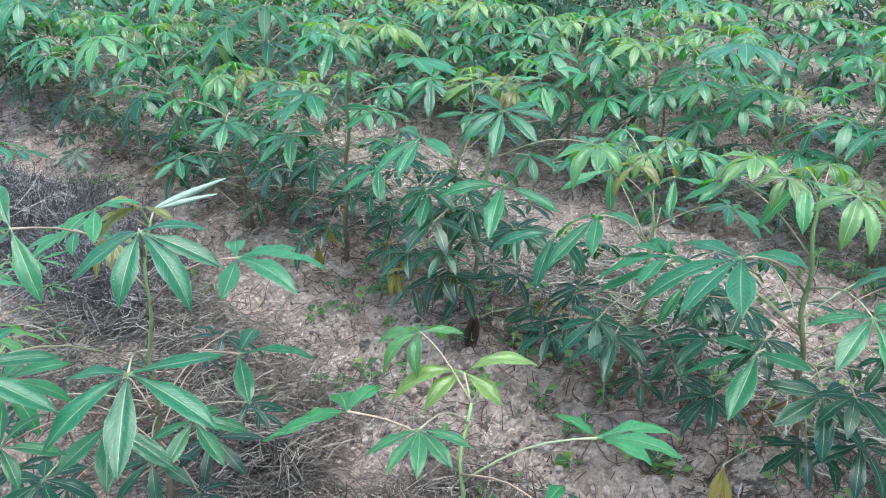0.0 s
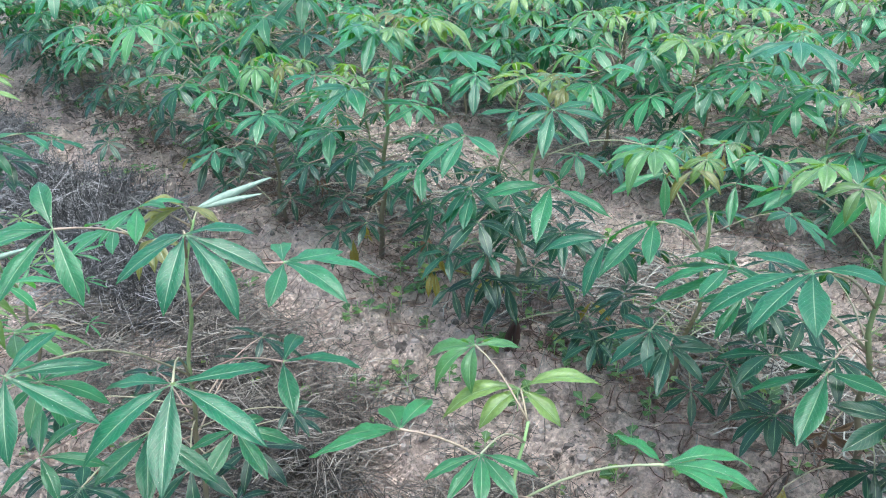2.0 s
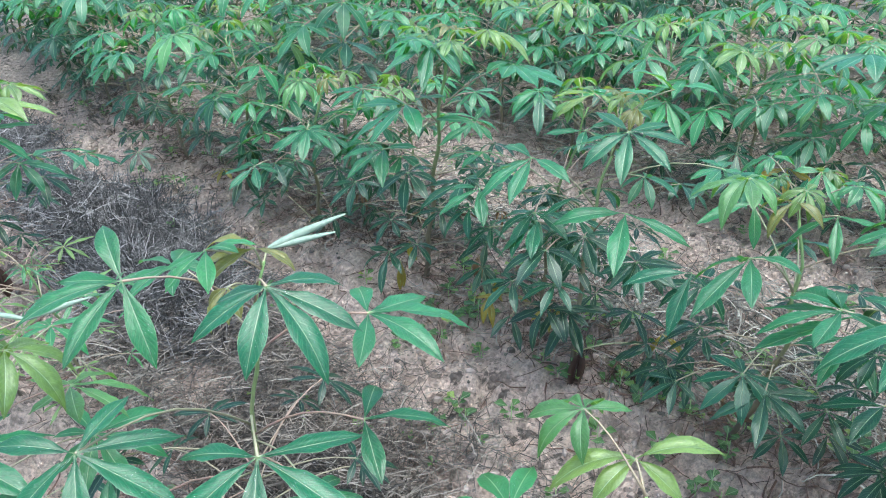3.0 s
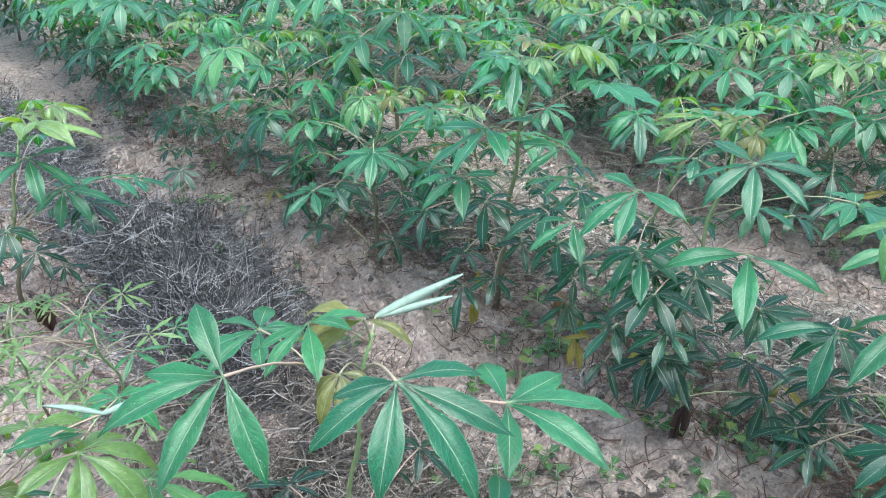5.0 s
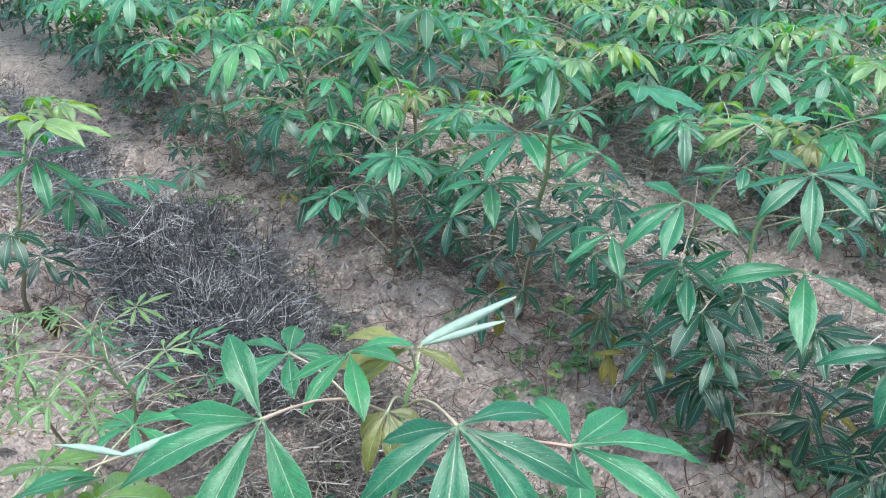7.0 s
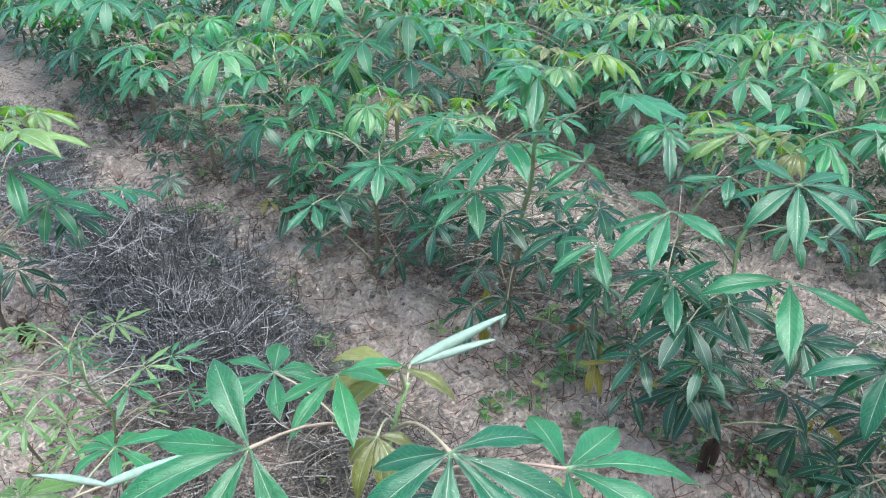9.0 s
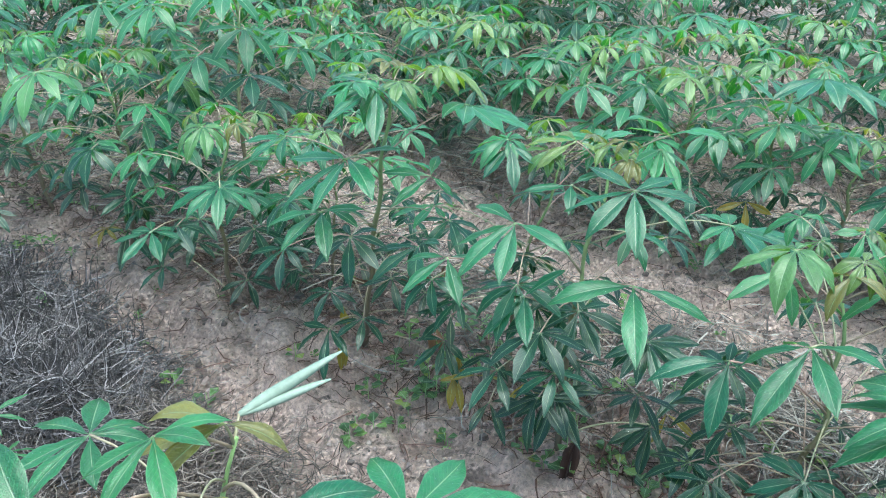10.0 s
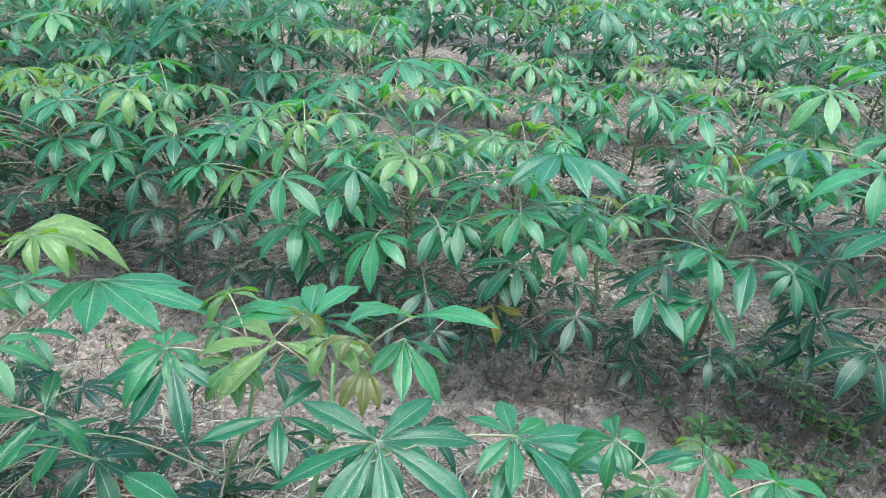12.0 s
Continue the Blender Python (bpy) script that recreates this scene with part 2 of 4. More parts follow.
# ---- leaves ----
def leaflet_geometry(rng, droop, width, fold=0.18, rows=11, cols=(-1, -0.62, -0.28, 0, 0.28, 0.62, 1), drops=0):
    """One leaflet, 1 long along x, normal along z: lance shape widest past its middle, drooping to its tip, grooved along the midrib,
    rounded down and wavy towards its edge."""
    verts, uvs, faces, mats = [], [], [], []
    ph, bend = rng.uniform(0, 6), rng.uniform(-0.06, 0.06)

    def place(v, s, lift=0.0):
        w = width * 0.5 * max(0.05 if v < 0.5 else 0.012, math.sin(math.pi * v ** 1.22) ** 1.1)
        y = s * w + bend * v * v
        z = fold * w * 2.3 * (abs(s) - 0.72 * s * s) + 0.18 * droop * v - 1.15 * droop * v ** 2 + (0.011 * math.sin(v * 17 + ph + 2 * s) + 0.005 * math.sin(v * 41 + 3 * ph)) * s * s + lift
        x = v * (1 - 0.35 * droop * v * v)
        return x, y, z

    for i in range(rows + 1):
        v = i / rows
        for s in cols:
            verts.append(place(v, s))
            uvs.append((0.5 + s * 0.5, v))
    w = len(cols)
    for i in range(rows):
        for j in range(w - 1):
            a = i * w + j
            faces.append((a, a + w, a + w + 1, a + 1))
            mats.append(0)
    for _ in range(drops):
        v, s, r = rng.uniform(0.12, 0.9), rng.uniform(-0.85, 0.85), rng.uniform(0.0014, 0.0028) + 0.0026 * rng.random() ** 3
        x, y, z = place(v, s)
        a = len(verts)
        for k in range(6):
            ang = k * math.pi / 3
            verts.append((x + r * math.cos(ang), y + r * math.sin(ang), z + 0.0006))
        verts.append((x, y, z + 0.65 * r))
        uvs += [(s * 0.5 + 0.5, v)] * 7
        for k in range(6):
            faces.append((a + k, a + (k + 1) % 6, a + 6))
            mats.append(1)
    return verts, uvs, faces, mats


def roll_geometry(rng):
    """A leaflet rolled up along its length, silvery underside outwards: an open tapering tube along x."""
    verts, uvs, faces = [], [], []
    cols = 11
    for i in range(13):
        v = i / 12
        r = 0.006 + 0.042 * math.sin(math.pi * min(1, 0.06 + 0.94 * v) ** 0.8) ** 0.75
        for k in range(cols):
            a = math.radians(-165 + 33 * k) + 0.5 * v
            rr = r * (1 - 0.25 * k / cols)
            verts.append((v, rr * math.sin(a) + 0.03 * v * v, 0.8 * rr * math.cos(a) - 0.05 * v * v + 0.003 * math.sin(9 * v + k)))
            uvs.append((k / (cols - 1), v))
    for i in range(12):
        for k in range(cols - 1):
            n = i * cols + k
            faces.append((n, n + cols, n + cols + 1, n + 1))
    return verts, uvs, faces, [0] * len(faces)


TIPS = {}


def leaflet_bank():
    bank = {}
    rng = random.Random(5)
    for kind, droops, width, fold, drops in (
        ("mature", (0.05, 0.12, 0.2, 0.3), 0.25, 0.3, 64),
        ("low", (0.06, 0.15, 0.26, 0.4), 0.215, 0.3, 14),
        ("young", (0.15, 0.3, 0.45, 0.6), 0.3, 0.5, 14),
        ("pale", (0.0, 0.02, 0.04, 0.08), 0.065, 1.2, 6),
        ("slim", (0.05, 0.12, 0.2, 0.3), 0.14, 0.3, 6),
        ("dead", (0.3, 0.5, 0.7, 0.9), 0.2, 1.2, 0),
    ):
        bank[kind] = []
        for d in droops:
            for _ in range(2):
                vs, uv, fs, ms = roll_geometry(rng) if kind == "pale" else leaflet_geometry(rng, d, width * rng.uniform(0.9, 1.12), fold, drops=drops)
                skin = {"dead": DEAD, "pale": SILVER}.get(kind, LEAF)
                bank[kind].append(mesh_of("leaflet", vs, fs, [skin, DROP], ms, uv))
                TIPS[bank[kind][-1].name] = Vector(vs[len(vs) - 6] if kind == "pale" else vs[11 * 7 + 3])
    return bank


def fan(rng, count):
    """Angles and relative lengths of a palmate leaf's leaflets."""
    spread = {2: 5, 3: 62, 4: 84, 5: 108, 6: 118, 7: 140, 8: 152, 9: 156}[count]
    out = []
    for k in range(count):
        a = -spread + 2 * spread * k / (count - 1) + rng.uniform(-6, 6)
        size = 0.52 + 0.48 * math.cos(math.radians(a * 0.55)) ** 1.3
        out.append((a, size * rng.uniform(0.92, 1.06)))
    return out


def blade_bank():
    """Whole palmate blades for plants farther off."""
    bank = {}
    rng = random.Random(11)
    for kind, droop, width, fold, number in (("mature", 0.3, 0.26, 0.28, 8), ("low", 0.22, 0.22, 0.3, 6), ("young", 0.4, 0.27, 0.5, 5), ("dead", 0.95, 0.15, 1.3, 4)):
        bank[kind] = []
        for _ in range(number):
            verts, uvs, faces, mats = [], [], [], []
            for a, size in fan(rng, rng.choice((5, 7, 7, 8))):
                vs, uv, fs, ms = leaflet_geometry(rng, droop * rng.uniform(0.5, 1.4), width, fold, rows=6, cols=(-1, 0, 1), drops=3)
                turn = Matrix.Rotation(radians(a), 3, "Z") @ Matrix.Rotation(radians(rng.uniform(-2, 16)), 3, "Y")
                base = len(verts)
                verts += [tuple(turn @ Vector(v) * size) for v in vs]
                uvs += uv
                faces += [tuple(i + base for i in f) for f in fs]
                mats += ms
            bank[kind].append((verts, uvs, faces, mats))
    return bank


LEAFLETS, BLADES = leaflet_bank(), blade_bank()


def tube(points, radii, sides=6, v_along=True):
    """A round stalk through points."""
    verts, faces, uvs = [], [], []
    n = len(points)
    for i, (c, r) in enumerate(zip(points, radii)):
        d = (points[min(i + 1, n - 1)] - points[max(i - 1, 0)]).normalized()
        side = d.cross(Vector((0.31, 0.17, 0.93)) if abs(d.z) < 0.8 else Vector((1, 0.2, 0))).normalized()
        up = side.cross(d)
        for k in range(sides):
            a = 2 * math.pi * k / sides
            verts.append(tuple(c + side * (r * math.cos(a)) + up * (r * math.sin(a))))
            uvs.append((k / sides, i / (n - 1)))
    for i in range(n - 1):
        for k in range(sides):
            m = (k + 1) % sides
            faces.append((i * sides + k, i * sides + m, (i + 1) * sides + m, (i + 1) * sides + k))
    faces.append(tuple(range(sides))[::-1])
    faces.append(tuple((n - 1) * sides + k for k in range(sides)))
    return verts, faces, uvs


# The dark tone is deepened for shade, the fresh one lightened for sky sheen.
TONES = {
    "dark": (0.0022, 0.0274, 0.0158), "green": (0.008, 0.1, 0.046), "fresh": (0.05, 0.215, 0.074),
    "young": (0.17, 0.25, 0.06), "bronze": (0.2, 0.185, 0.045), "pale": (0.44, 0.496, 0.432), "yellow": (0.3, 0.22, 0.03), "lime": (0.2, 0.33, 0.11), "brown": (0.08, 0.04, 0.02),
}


def blend_tone(a, b, f):
    return tuple(x + (y - x) * f for x, y in zip(TONES[a], TONES[b]))


# Colour by height: leaf age, with shade below and sky sheen above put in.
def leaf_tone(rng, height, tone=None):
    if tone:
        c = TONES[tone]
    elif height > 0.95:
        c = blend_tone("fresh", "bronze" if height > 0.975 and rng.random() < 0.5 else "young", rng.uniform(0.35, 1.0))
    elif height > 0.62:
        # Some high leaves yellowed to look backlit; the rest lightened for sky sheen.
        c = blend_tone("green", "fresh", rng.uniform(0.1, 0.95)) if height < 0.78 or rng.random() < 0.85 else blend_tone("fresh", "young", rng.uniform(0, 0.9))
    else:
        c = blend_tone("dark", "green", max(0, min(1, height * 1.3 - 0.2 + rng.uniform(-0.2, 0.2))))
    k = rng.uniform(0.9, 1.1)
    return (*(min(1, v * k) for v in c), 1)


def add_leaf(plant, rng, attach, hub, length, pitch, height, near, tone=None, out=None, count=None, slim=False):
    """A leaf of a plant: the petiole from the stem to the hub, and its blade or its single leaflets."""
    base = plant.location
    reach = hub - attach
    flat = Vector((reach.x, reach.y, 0))
    out = out if out is not None else math.atan2(flat.y, flat.x)
    arch = 0.12 * reach.length
    pts = []
    for i in range(6):
        f = i / 5
        pts.append(attach.lerp(hub, f) + Vector((0, 0, arch * math.sin(math.pi * f) * (0.6 + 0.5 * f))) - hub)
    thick = 0.001 + 0.006 * length
    vs, fs, uv = tube(pts, [thick * (1.25 - 0.55 * i / 5) for i in range(5)] + [thick * 1.15], 5)
    kind = "young" if height > 0.94 else "mature" if height > 0.5 else "low"
    turn = Matrix.Rotation(out, 4, "Z") @ Matrix.Rotation(radians(pitch), 4, "Y") @ Matrix.Rotation(radians(rng.uniform(-12, 12)), 4, "X")
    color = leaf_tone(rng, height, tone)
    if tone in ("bronze", "young"):
        kind = "young"
    if tone == "brown":
        kind = "dead"
    if slim:
        kind = "slim"
    if near:
        leaf = part("leaf", mesh_of("petiole", vs, fs, [PETIOLE], uvs=uv), plant, Matrix.Translation(hub - base))
        if length > 0.165 and tone is None:
            count = rng.choice((7, 8))
        count = count or (rng.choice((5, 6, 7, 7, 8)) if height > 0.5 else rng.choice((5, 5, 6, 7)))
        for a, size in fan(rng, count):
            me = rng.choice(LEAFLETS[kind])
            m = turn @ Matrix.Rotation(radians(a), 4, "Z") @ Matrix.Rotation(radians(rng.uniform(-2, 15)), 4, "Y") @ Matrix.Rotation(radians(rng.uniform(-14, 14)), 4, "X")
            ob = part("leaflet", me, leaf, m @ Matrix.Diagonal((length * size, length * (0.35 + 0.65 * size), length * size, 1)))
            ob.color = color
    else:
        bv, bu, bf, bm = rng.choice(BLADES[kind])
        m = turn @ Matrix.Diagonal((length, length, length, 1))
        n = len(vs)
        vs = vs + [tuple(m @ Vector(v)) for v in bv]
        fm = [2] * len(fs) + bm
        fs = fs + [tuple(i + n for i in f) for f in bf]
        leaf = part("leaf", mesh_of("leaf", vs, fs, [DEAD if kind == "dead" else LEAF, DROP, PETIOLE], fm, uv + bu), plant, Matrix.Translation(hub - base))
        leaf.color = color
    return leaf


STEMS = {}


def grow(base, top, hubs=(), fill=10, seed=1, near=False, girth=0.011, size=1.0, bow=0.05, tips=6, low=0.27, high=0.86, slim=False,
         label="young cassava plant with wet dark green palmate leaves", petiole=0.27):
    """A cassava plant. base and top are places of its stem; hubs are (x, y, z, leaflet length[, tone]) of leaves with a known place;
    fill more leaves spiral up the stem between the shares low and high of its height; tips are the small young leaves of its crown."""
    rng = random.Random(seed)
    z0 = soil_height(*base) - 0.03
    foot, head = Vector((*base, z0)), Vector(top)
    plant = new("cassava_plant")
    plant.empty_display_size = 0.1
    plant.location = foot
    tagged(plant, label, "cassava plant", group="crop rows")
    side = Vector((rng.uniform(-1, 1), rng.uniform(-1, 1), 0)) * bow

    def stem_at(f):
        return foot.lerp(head, f) + side * math.sin(math.pi * f) + Vector((0.006 * math.sin(f * 23 + seed), 0.006 * math.cos(f * 19), 0)) * min(1, 4 * f)

    STEMS[plant.name] = stem_at, foot, head
    rings = 18
    radii = [0.66 * girth * (1.2 - 0.78 * i / rings) * (1.18 if i % 3 == 1 else 1.0) for i in range(rings + 1)]
    vs, fs, uv = tube([stem_at(i / rings) - foot for i in range(rings + 1)], radii, 8)
    part("stem", mesh_of("stem", vs, fs, [STEM], uvs=uv), plant)
    rise = head.z - foot.z
    for hub in hubs:
        h = Vector(hub[:3])
        tone = hub[4] if len(hub) > 4 else None
        share = (h.z - foot.z) / rise
        away = Vector((h.x - head.x, h.y - head.y)).length
        f = max(0.08, min(0.985, share - 0.35 * away / rise))
        pitch = 4 + 18 * (1 - min(1, share)) + rng.uniform(-6, 8)
        out = radians(hub[5]) if len(hub) > 5 else None
        pitch = hub[6] if len(hub) > 6 else pitch
        add_leaf(plant, rng, stem_at(f), h, hub[3] * 1.08, pitch, min(0.93, share), near, tone, out, hub[7] if len(hub) > 7 else None, slim)
    turn = rng.uniform(0, 6.28)
    for i in range(fill):
        f = low + (high - low) * (i + 0.5) / fill
        turn += 2.399
        ang = turn + rng.uniform(-0.35, 0.35)
        reach = petiole * size * rng.uniform(0.75, 1.25) * (0.72 + 0.32 * f)
        up = reach * (0.75 * f - 0.25 + rng.uniform(-0.15, 0.2))
        h = stem_at(f) + Vector((math.cos(ang) * reach, math.sin(ang) * reach, up))
        h.z = max(h.z, z0 + 0.16)
        length = size * rng.uniform(0.85, 1.15) * (0.066 + 0.12 * f)
        tone = None
        if f < 0.3:
            tone = rng.choice((None,) * 8 + ("yellow", "brown"))
            length *= 0.75 if tone else 1.0
        if slim and f > 0.3:
            tone = rng.choice(("lime", "lime", "fresh"))
        add_leaf(plant, rng, stem_at(f), h, length, 3 + 13 * (1 - f) + rng.uniform(-9, 9), f, near and slim, tone, slim=slim)
    for i in range(tips):
        f = 0.93 + 0.07 * (i + 1) / tips
        turn += 2.399
        grown = 1 - i / tips
        reach = size * (0.05 + 0.12 * grown) * rng.uniform(0.85, 1.15)
        h = stem_at(f) + Vector((math.cos(turn) * reach * 0.8, math.sin(turn) * reach * 0.8, reach * 0.55))
        length = size * (0.05 + 0.08 * grown) * rng.uniform(0.9, 1.1)
        add_leaf(plant, rng, stem_at(f), h, length, 2 + 16 * (1 - grown) + rng.uniform(-8, 8), 0.96 + 0.03 * i / tips, near, rng.choice((None, None, "fresh")) if grown > 0.5 else None, slim=slim)
    return plant


def set_leaf(plant, hub, tone, *leaflets):
    """A leaf with a known place: the petiole to its hub, and its leaflets as (heading, rise, length) of each from hub to tip."""
    rng = random.Random(hub[0] * 91 + hub[1] * 17)
    stem_at, foot, head = STEMS[plant.name]
    h = Vector(hub)
    share = (h.z - foot.z) / (head.z - foot.z)
    away = Vector((h.x - head.x, h.y - head.y)).length
    attach = stem_at(0.985 if tone == "pale" else max(0.08, min(0.985, share - 0.7 * away / (head.z - foot.z))))
    reach = h - attach
    longest = max(l[2] for l in leaflets)
    pts = [attach.lerp(h, i / 6) + Vector((0, 0, 0.1 * reach.length * math.sin(math.pi * i / 6))) - h for i in range(7)]
    thick = 0.0011 + 0.006 * longest
    vs, fs, uv = tube(pts, [thick * (1.3 - 0.09 * i) for i in range(6)] + [thick * 1.2], 6)
    leaf = part("leaf", mesh_of("petiole", vs, fs, [PETIOLE], uvs=uv), plant, Matrix.Translation(h - foot))
    kind = {"young": "young", "bronze": "young", "pale": "pale", "brown": "dead"}.get(tone, "mature" if share > 0.5 else "low")
    # High leaves lightened for sky sheen, low ones darkened for shade, besides age.
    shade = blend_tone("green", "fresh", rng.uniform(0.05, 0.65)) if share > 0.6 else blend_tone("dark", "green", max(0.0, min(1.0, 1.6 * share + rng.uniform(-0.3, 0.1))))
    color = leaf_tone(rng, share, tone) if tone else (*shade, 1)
    ways = [Vector((math.cos(radians(a)) * math.cos(radians(e)), math.sin(radians(a)) * math.cos(radians(e)), math.sin(radians(e)))) for a, e, _ in leaflets]
    up = Vector((0, 0, 1.2))
    plump = 1.35 if tone == "pale" else 1.0
    for w in ways:
        up += (Vector((0, 0, 1)) - w * w.z) * 0.5
    for (a, e, size), w in zip(leaflets, ways):
        me = rng.choice(LEAFLETS[kind])
        tip = TIPS[me.name]
        side = up.cross(w).normalized()
        rest = Matrix((w, side, w.cross(side))).transposed().to_4x4()
        lean = math.atan2(tip.z, math.hypot(tip.x, tip.y))
        m = rest @ Matrix.Rotation(radians(rng.uniform(-13, 13)), 4, "X") @ Matrix.Rotation(lean, 4, "Y") @ Matrix.Rotation(-math.atan2(tip.y, tip.x), 4, "Z")
        k = size / tip.length
        ob = part("leaflet", me, leaf, m @ Matrix.Diagonal((k, (0.55 * k + 0.45 * longest) * plump, k * plump, 1)))
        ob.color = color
    return leaf


# ---- row beside the camera ----
tall_plant = grow((-0.62, 1.50), (-0.545, 1.51, 0.87), [(-0.425, 1.276, 0.56, 0.12), (-0.67, 1.158, 0.516, 0.14),
    (-0.76, 1.62, 0.8, 0.14)], tips=0, fill=12, seed=3, near=True, high=0.5, girth=0.009, label="tall cassava plant with raindrop-spotted leaves and a rolled pale tip")
set_leaf(tall_plant, (-0.468, 1.306, 0.943), "", (27, -12, 0.119), (-7, -23, 0.16), (-42, -36, 0.178), (-94, -38, 0.144), (-145, -26, 0.135), (172, -24, 0.096))
set_leaf(tall_plant, (-0.449, 1.127, 0.774), "", (25, -3, 0.154), (-24, -18, 0.189), (-79, -27, 0.181), (-137, -28, 0.172), (168, -16, 0.138))
set_leaf(tall_plant, (-0.335, 1.395, 0.846), "", (108, -12, 0.139), (59, -16, 0.164), (10, -15, 0.18), (-35, -9, 0.164), (-87, -7, 0.131))
set_leaf(tall_plant, (-0.346, 1.357, 0.656), "", (91, -12, 0.132), (12, -14, 0.154), (-68, -15, 0.13))
set_leaf(tall_plant, (-0.673, 1.275, 0.963), "", (125, 22, 0.12), (-48, -48, 0.14), (-108, -28, 0.15), (-150, -14, 0.155), (168, -10, 0.12))
set_leaf(tall_plant, (-0.663, 1.056, 0.831), "", (76, 6, 0.112), (35, -13, 0.142), (-4, -29, 0.154), (-68, -40, 0.133), (-126, -29, 0.121), (-175, 5, 0.11))
set_leaf(tall_plant, (-0.624, 1.47, 0.915), "fresh", (16, -1, 0.089), (-29, 12, 0.087), (-70, -11, 0.118), (-117, -21, 0.103), (-168, -26, 0.092))
set_leaf(tall_plant, (-0.56, 1.383, 0.893), "bronze", (2, -18, 0.046), (-51, -33, 0.06), (-75, -38, 0.065), (-112, -49, 0.078), (-173, -51, 0.055))
set_leaf(tall_plant, (-0.55, 1.5, 0.905), "bronze", (178, -24, 0.12), (160, -12, 0.11), (-155, -34, 0.11), (-15, -22, 0.085))
set_leaf(tall_plant, (-0.659, 1.069, 0.667), "", (112, 18, 0.091), (69, 1, 0.09), (16, -22, 0.103), (-46, -35, 0.08), (-121, -21, 0.075))
set_leaf(tall_plant, (-0.554, 1.207, 0.6), "", (-19, -24, 0.155), (-70, -13, 0.15), (-108, -2, 0.131))
set_leaf(tall_plant, (-0.54, 1.545, 0.882), "pale", (32, 14, 0.155), (24, 6, 0.125))
low_plant = grow((0.12, 1.22), (0.10, 1.20, 0.66), [(0.22, 1.02, 0.60, 0.12)], fill=6, seed=4, near=True, high=0.5, girth=0.009, tips=1, label="low young cassava plant with light green leaves beside bare soil")
set_leaf(low_plant, (0.032, 1, 0.77), "fresh", (-19, -9, 0.084), (-55, -6, 0.089), (-89, -6, 0.094), (-119, -10, 0.089), (-157, -15, 0.085))
set_leaf(low_plant, (0.093, 1.252, 0.691), "young", (2, 4, 0.135), (-32, -28, 0.09), (-140, -25, 0.1), (-168, -20, 0.145))
set_leaf(low_plant, (0.309, 1.108, 0.666), "fresh", (112, -22, 0.158), (24, -20, 0.188), (-14, -7, 0.144), (-59, 17, 0.131))
set_leaf(low_plant, (-0.098, 1.13, 0.698), "fresh", (-177, -22, 0.159), (148, -32, 0.165), (107, -26, 0.167), (75, -19, 0.155))
grow((-1.33, 2.02), (-1.27, 1.88, 0.64), [
    (-1.267, 1.72, 0.598, 0.075, "lime"), (-1.149, 1.941, 0.56, 0.075, "lime"), (-1.377, 1.817, 0.591, 0.075, "lime")],
    fill=15, seed=6, near=True, girth=0.007, size=0.6, slim=True, label="small cassava plant with narrow pale green leaves")
grow((-1.52, 2.08), (-1.46, 1.90, 0.60), [(-1.40, 1.77, 0.53, 0.075, "lime"), (-1.56, 1.80, 0.55, 0.075, "lime"), (-1.30, 1.86, 0.47, 0.075, "lime"), (-1.62, 2.0, 0.5, 0.075, "lime")],
    fill=14, seed=9, near=True, girth=0.006, size=0.55, slim=True, label="small thin cassava plant with feathery lime green leaves")
heap_plant = grow((-2.05, 2.72), (-1.88, 2.74, 0.78), [(-1.98, 2.52, 0.42, 0.13), (-1.62, 2.86, 0.55, 0.13)], fill=18, seed=7, near=True, high=0.7, label="leafy cassava plant growing beside the grey grass heap")
set_leaf(heap_plant, (-1.79, 2.6, 0.72), "", (52, -6, 0.163), (1, -37, 0.17), (-53, -39, 0.18), (-116, -22, 0.157), (-166, 8, 0.137))
set_leaf(heap_plant, (-1.8, 2.66, 0.79), "young", (8, -11, 0.219), (-27, -6, 0.222), (-63, 8, 0.213), (-95, 14, 0.189))
set_leaf(heap_plant, (-1.55, 2.58, 0.67), "", (31, -24, 0.145), (-31, -11, 0.16), (-87, 12, 0.136))
bushy_plant = grow((-1.06, 1.28), (-1.02, 1.22, 0.78), [(-0.9, 1.12, 0.76, 0.15), (-0.86, 1.36, 0.7, 0.14)], fill=14, seed=8, near=True, high=0.8, label="bushy cassava plant crowded beside its taller neighbour")
set_leaf(bushy_plant, (-0.861, 1.303, 0.872), "pale", (20, 14, 0.105), (178, 6, 0.085))
set_leaf(bushy_plant, (-0.88, 1.29, 0.85), "", (-120, 26, 0.102), (-156, -2, 0.103), (-179, -40, 0.107))

# ---- row across the view ----
ridge_plant = grow((-0.41, 2.897), (-0.31, 2.72, 0.97), [(-0.346, 2.62, 1.0, 0.17), (-0.60, 2.86, 0.80, 0.14),
    (-0.47, 2.93, 0.20, 0.1, "yellow", 250, 86, 2), (-0.44, 2.95, 0.30, 0.08, "brown", 240, 85, 3), (-0.24, 2.76, 0.40, 0.08, "brown", 260, 85, 3)], fill=20, seed=12, near=True, girth=0.013, high=0.62, label="tall cassava plant with a bare brown stem foot on the ridge")
set_leaf(ridge_plant, (-0.338, 2.745, 0.99), "", (15, -20, 0.148), (-23, -31, 0.154), (-60, -30, 0.175), (-106, -26, 0.174), (-141, -16, 0.154), (-179, -4, 0.13))
set_leaf(ridge_plant, (-0.426, 2.59, 0.83), "", (-16, 13, 0.153), (-70, -14, 0.185), (-116, -21, 0.197), (-162, -33, 0.212), (149, -10, 0.182))
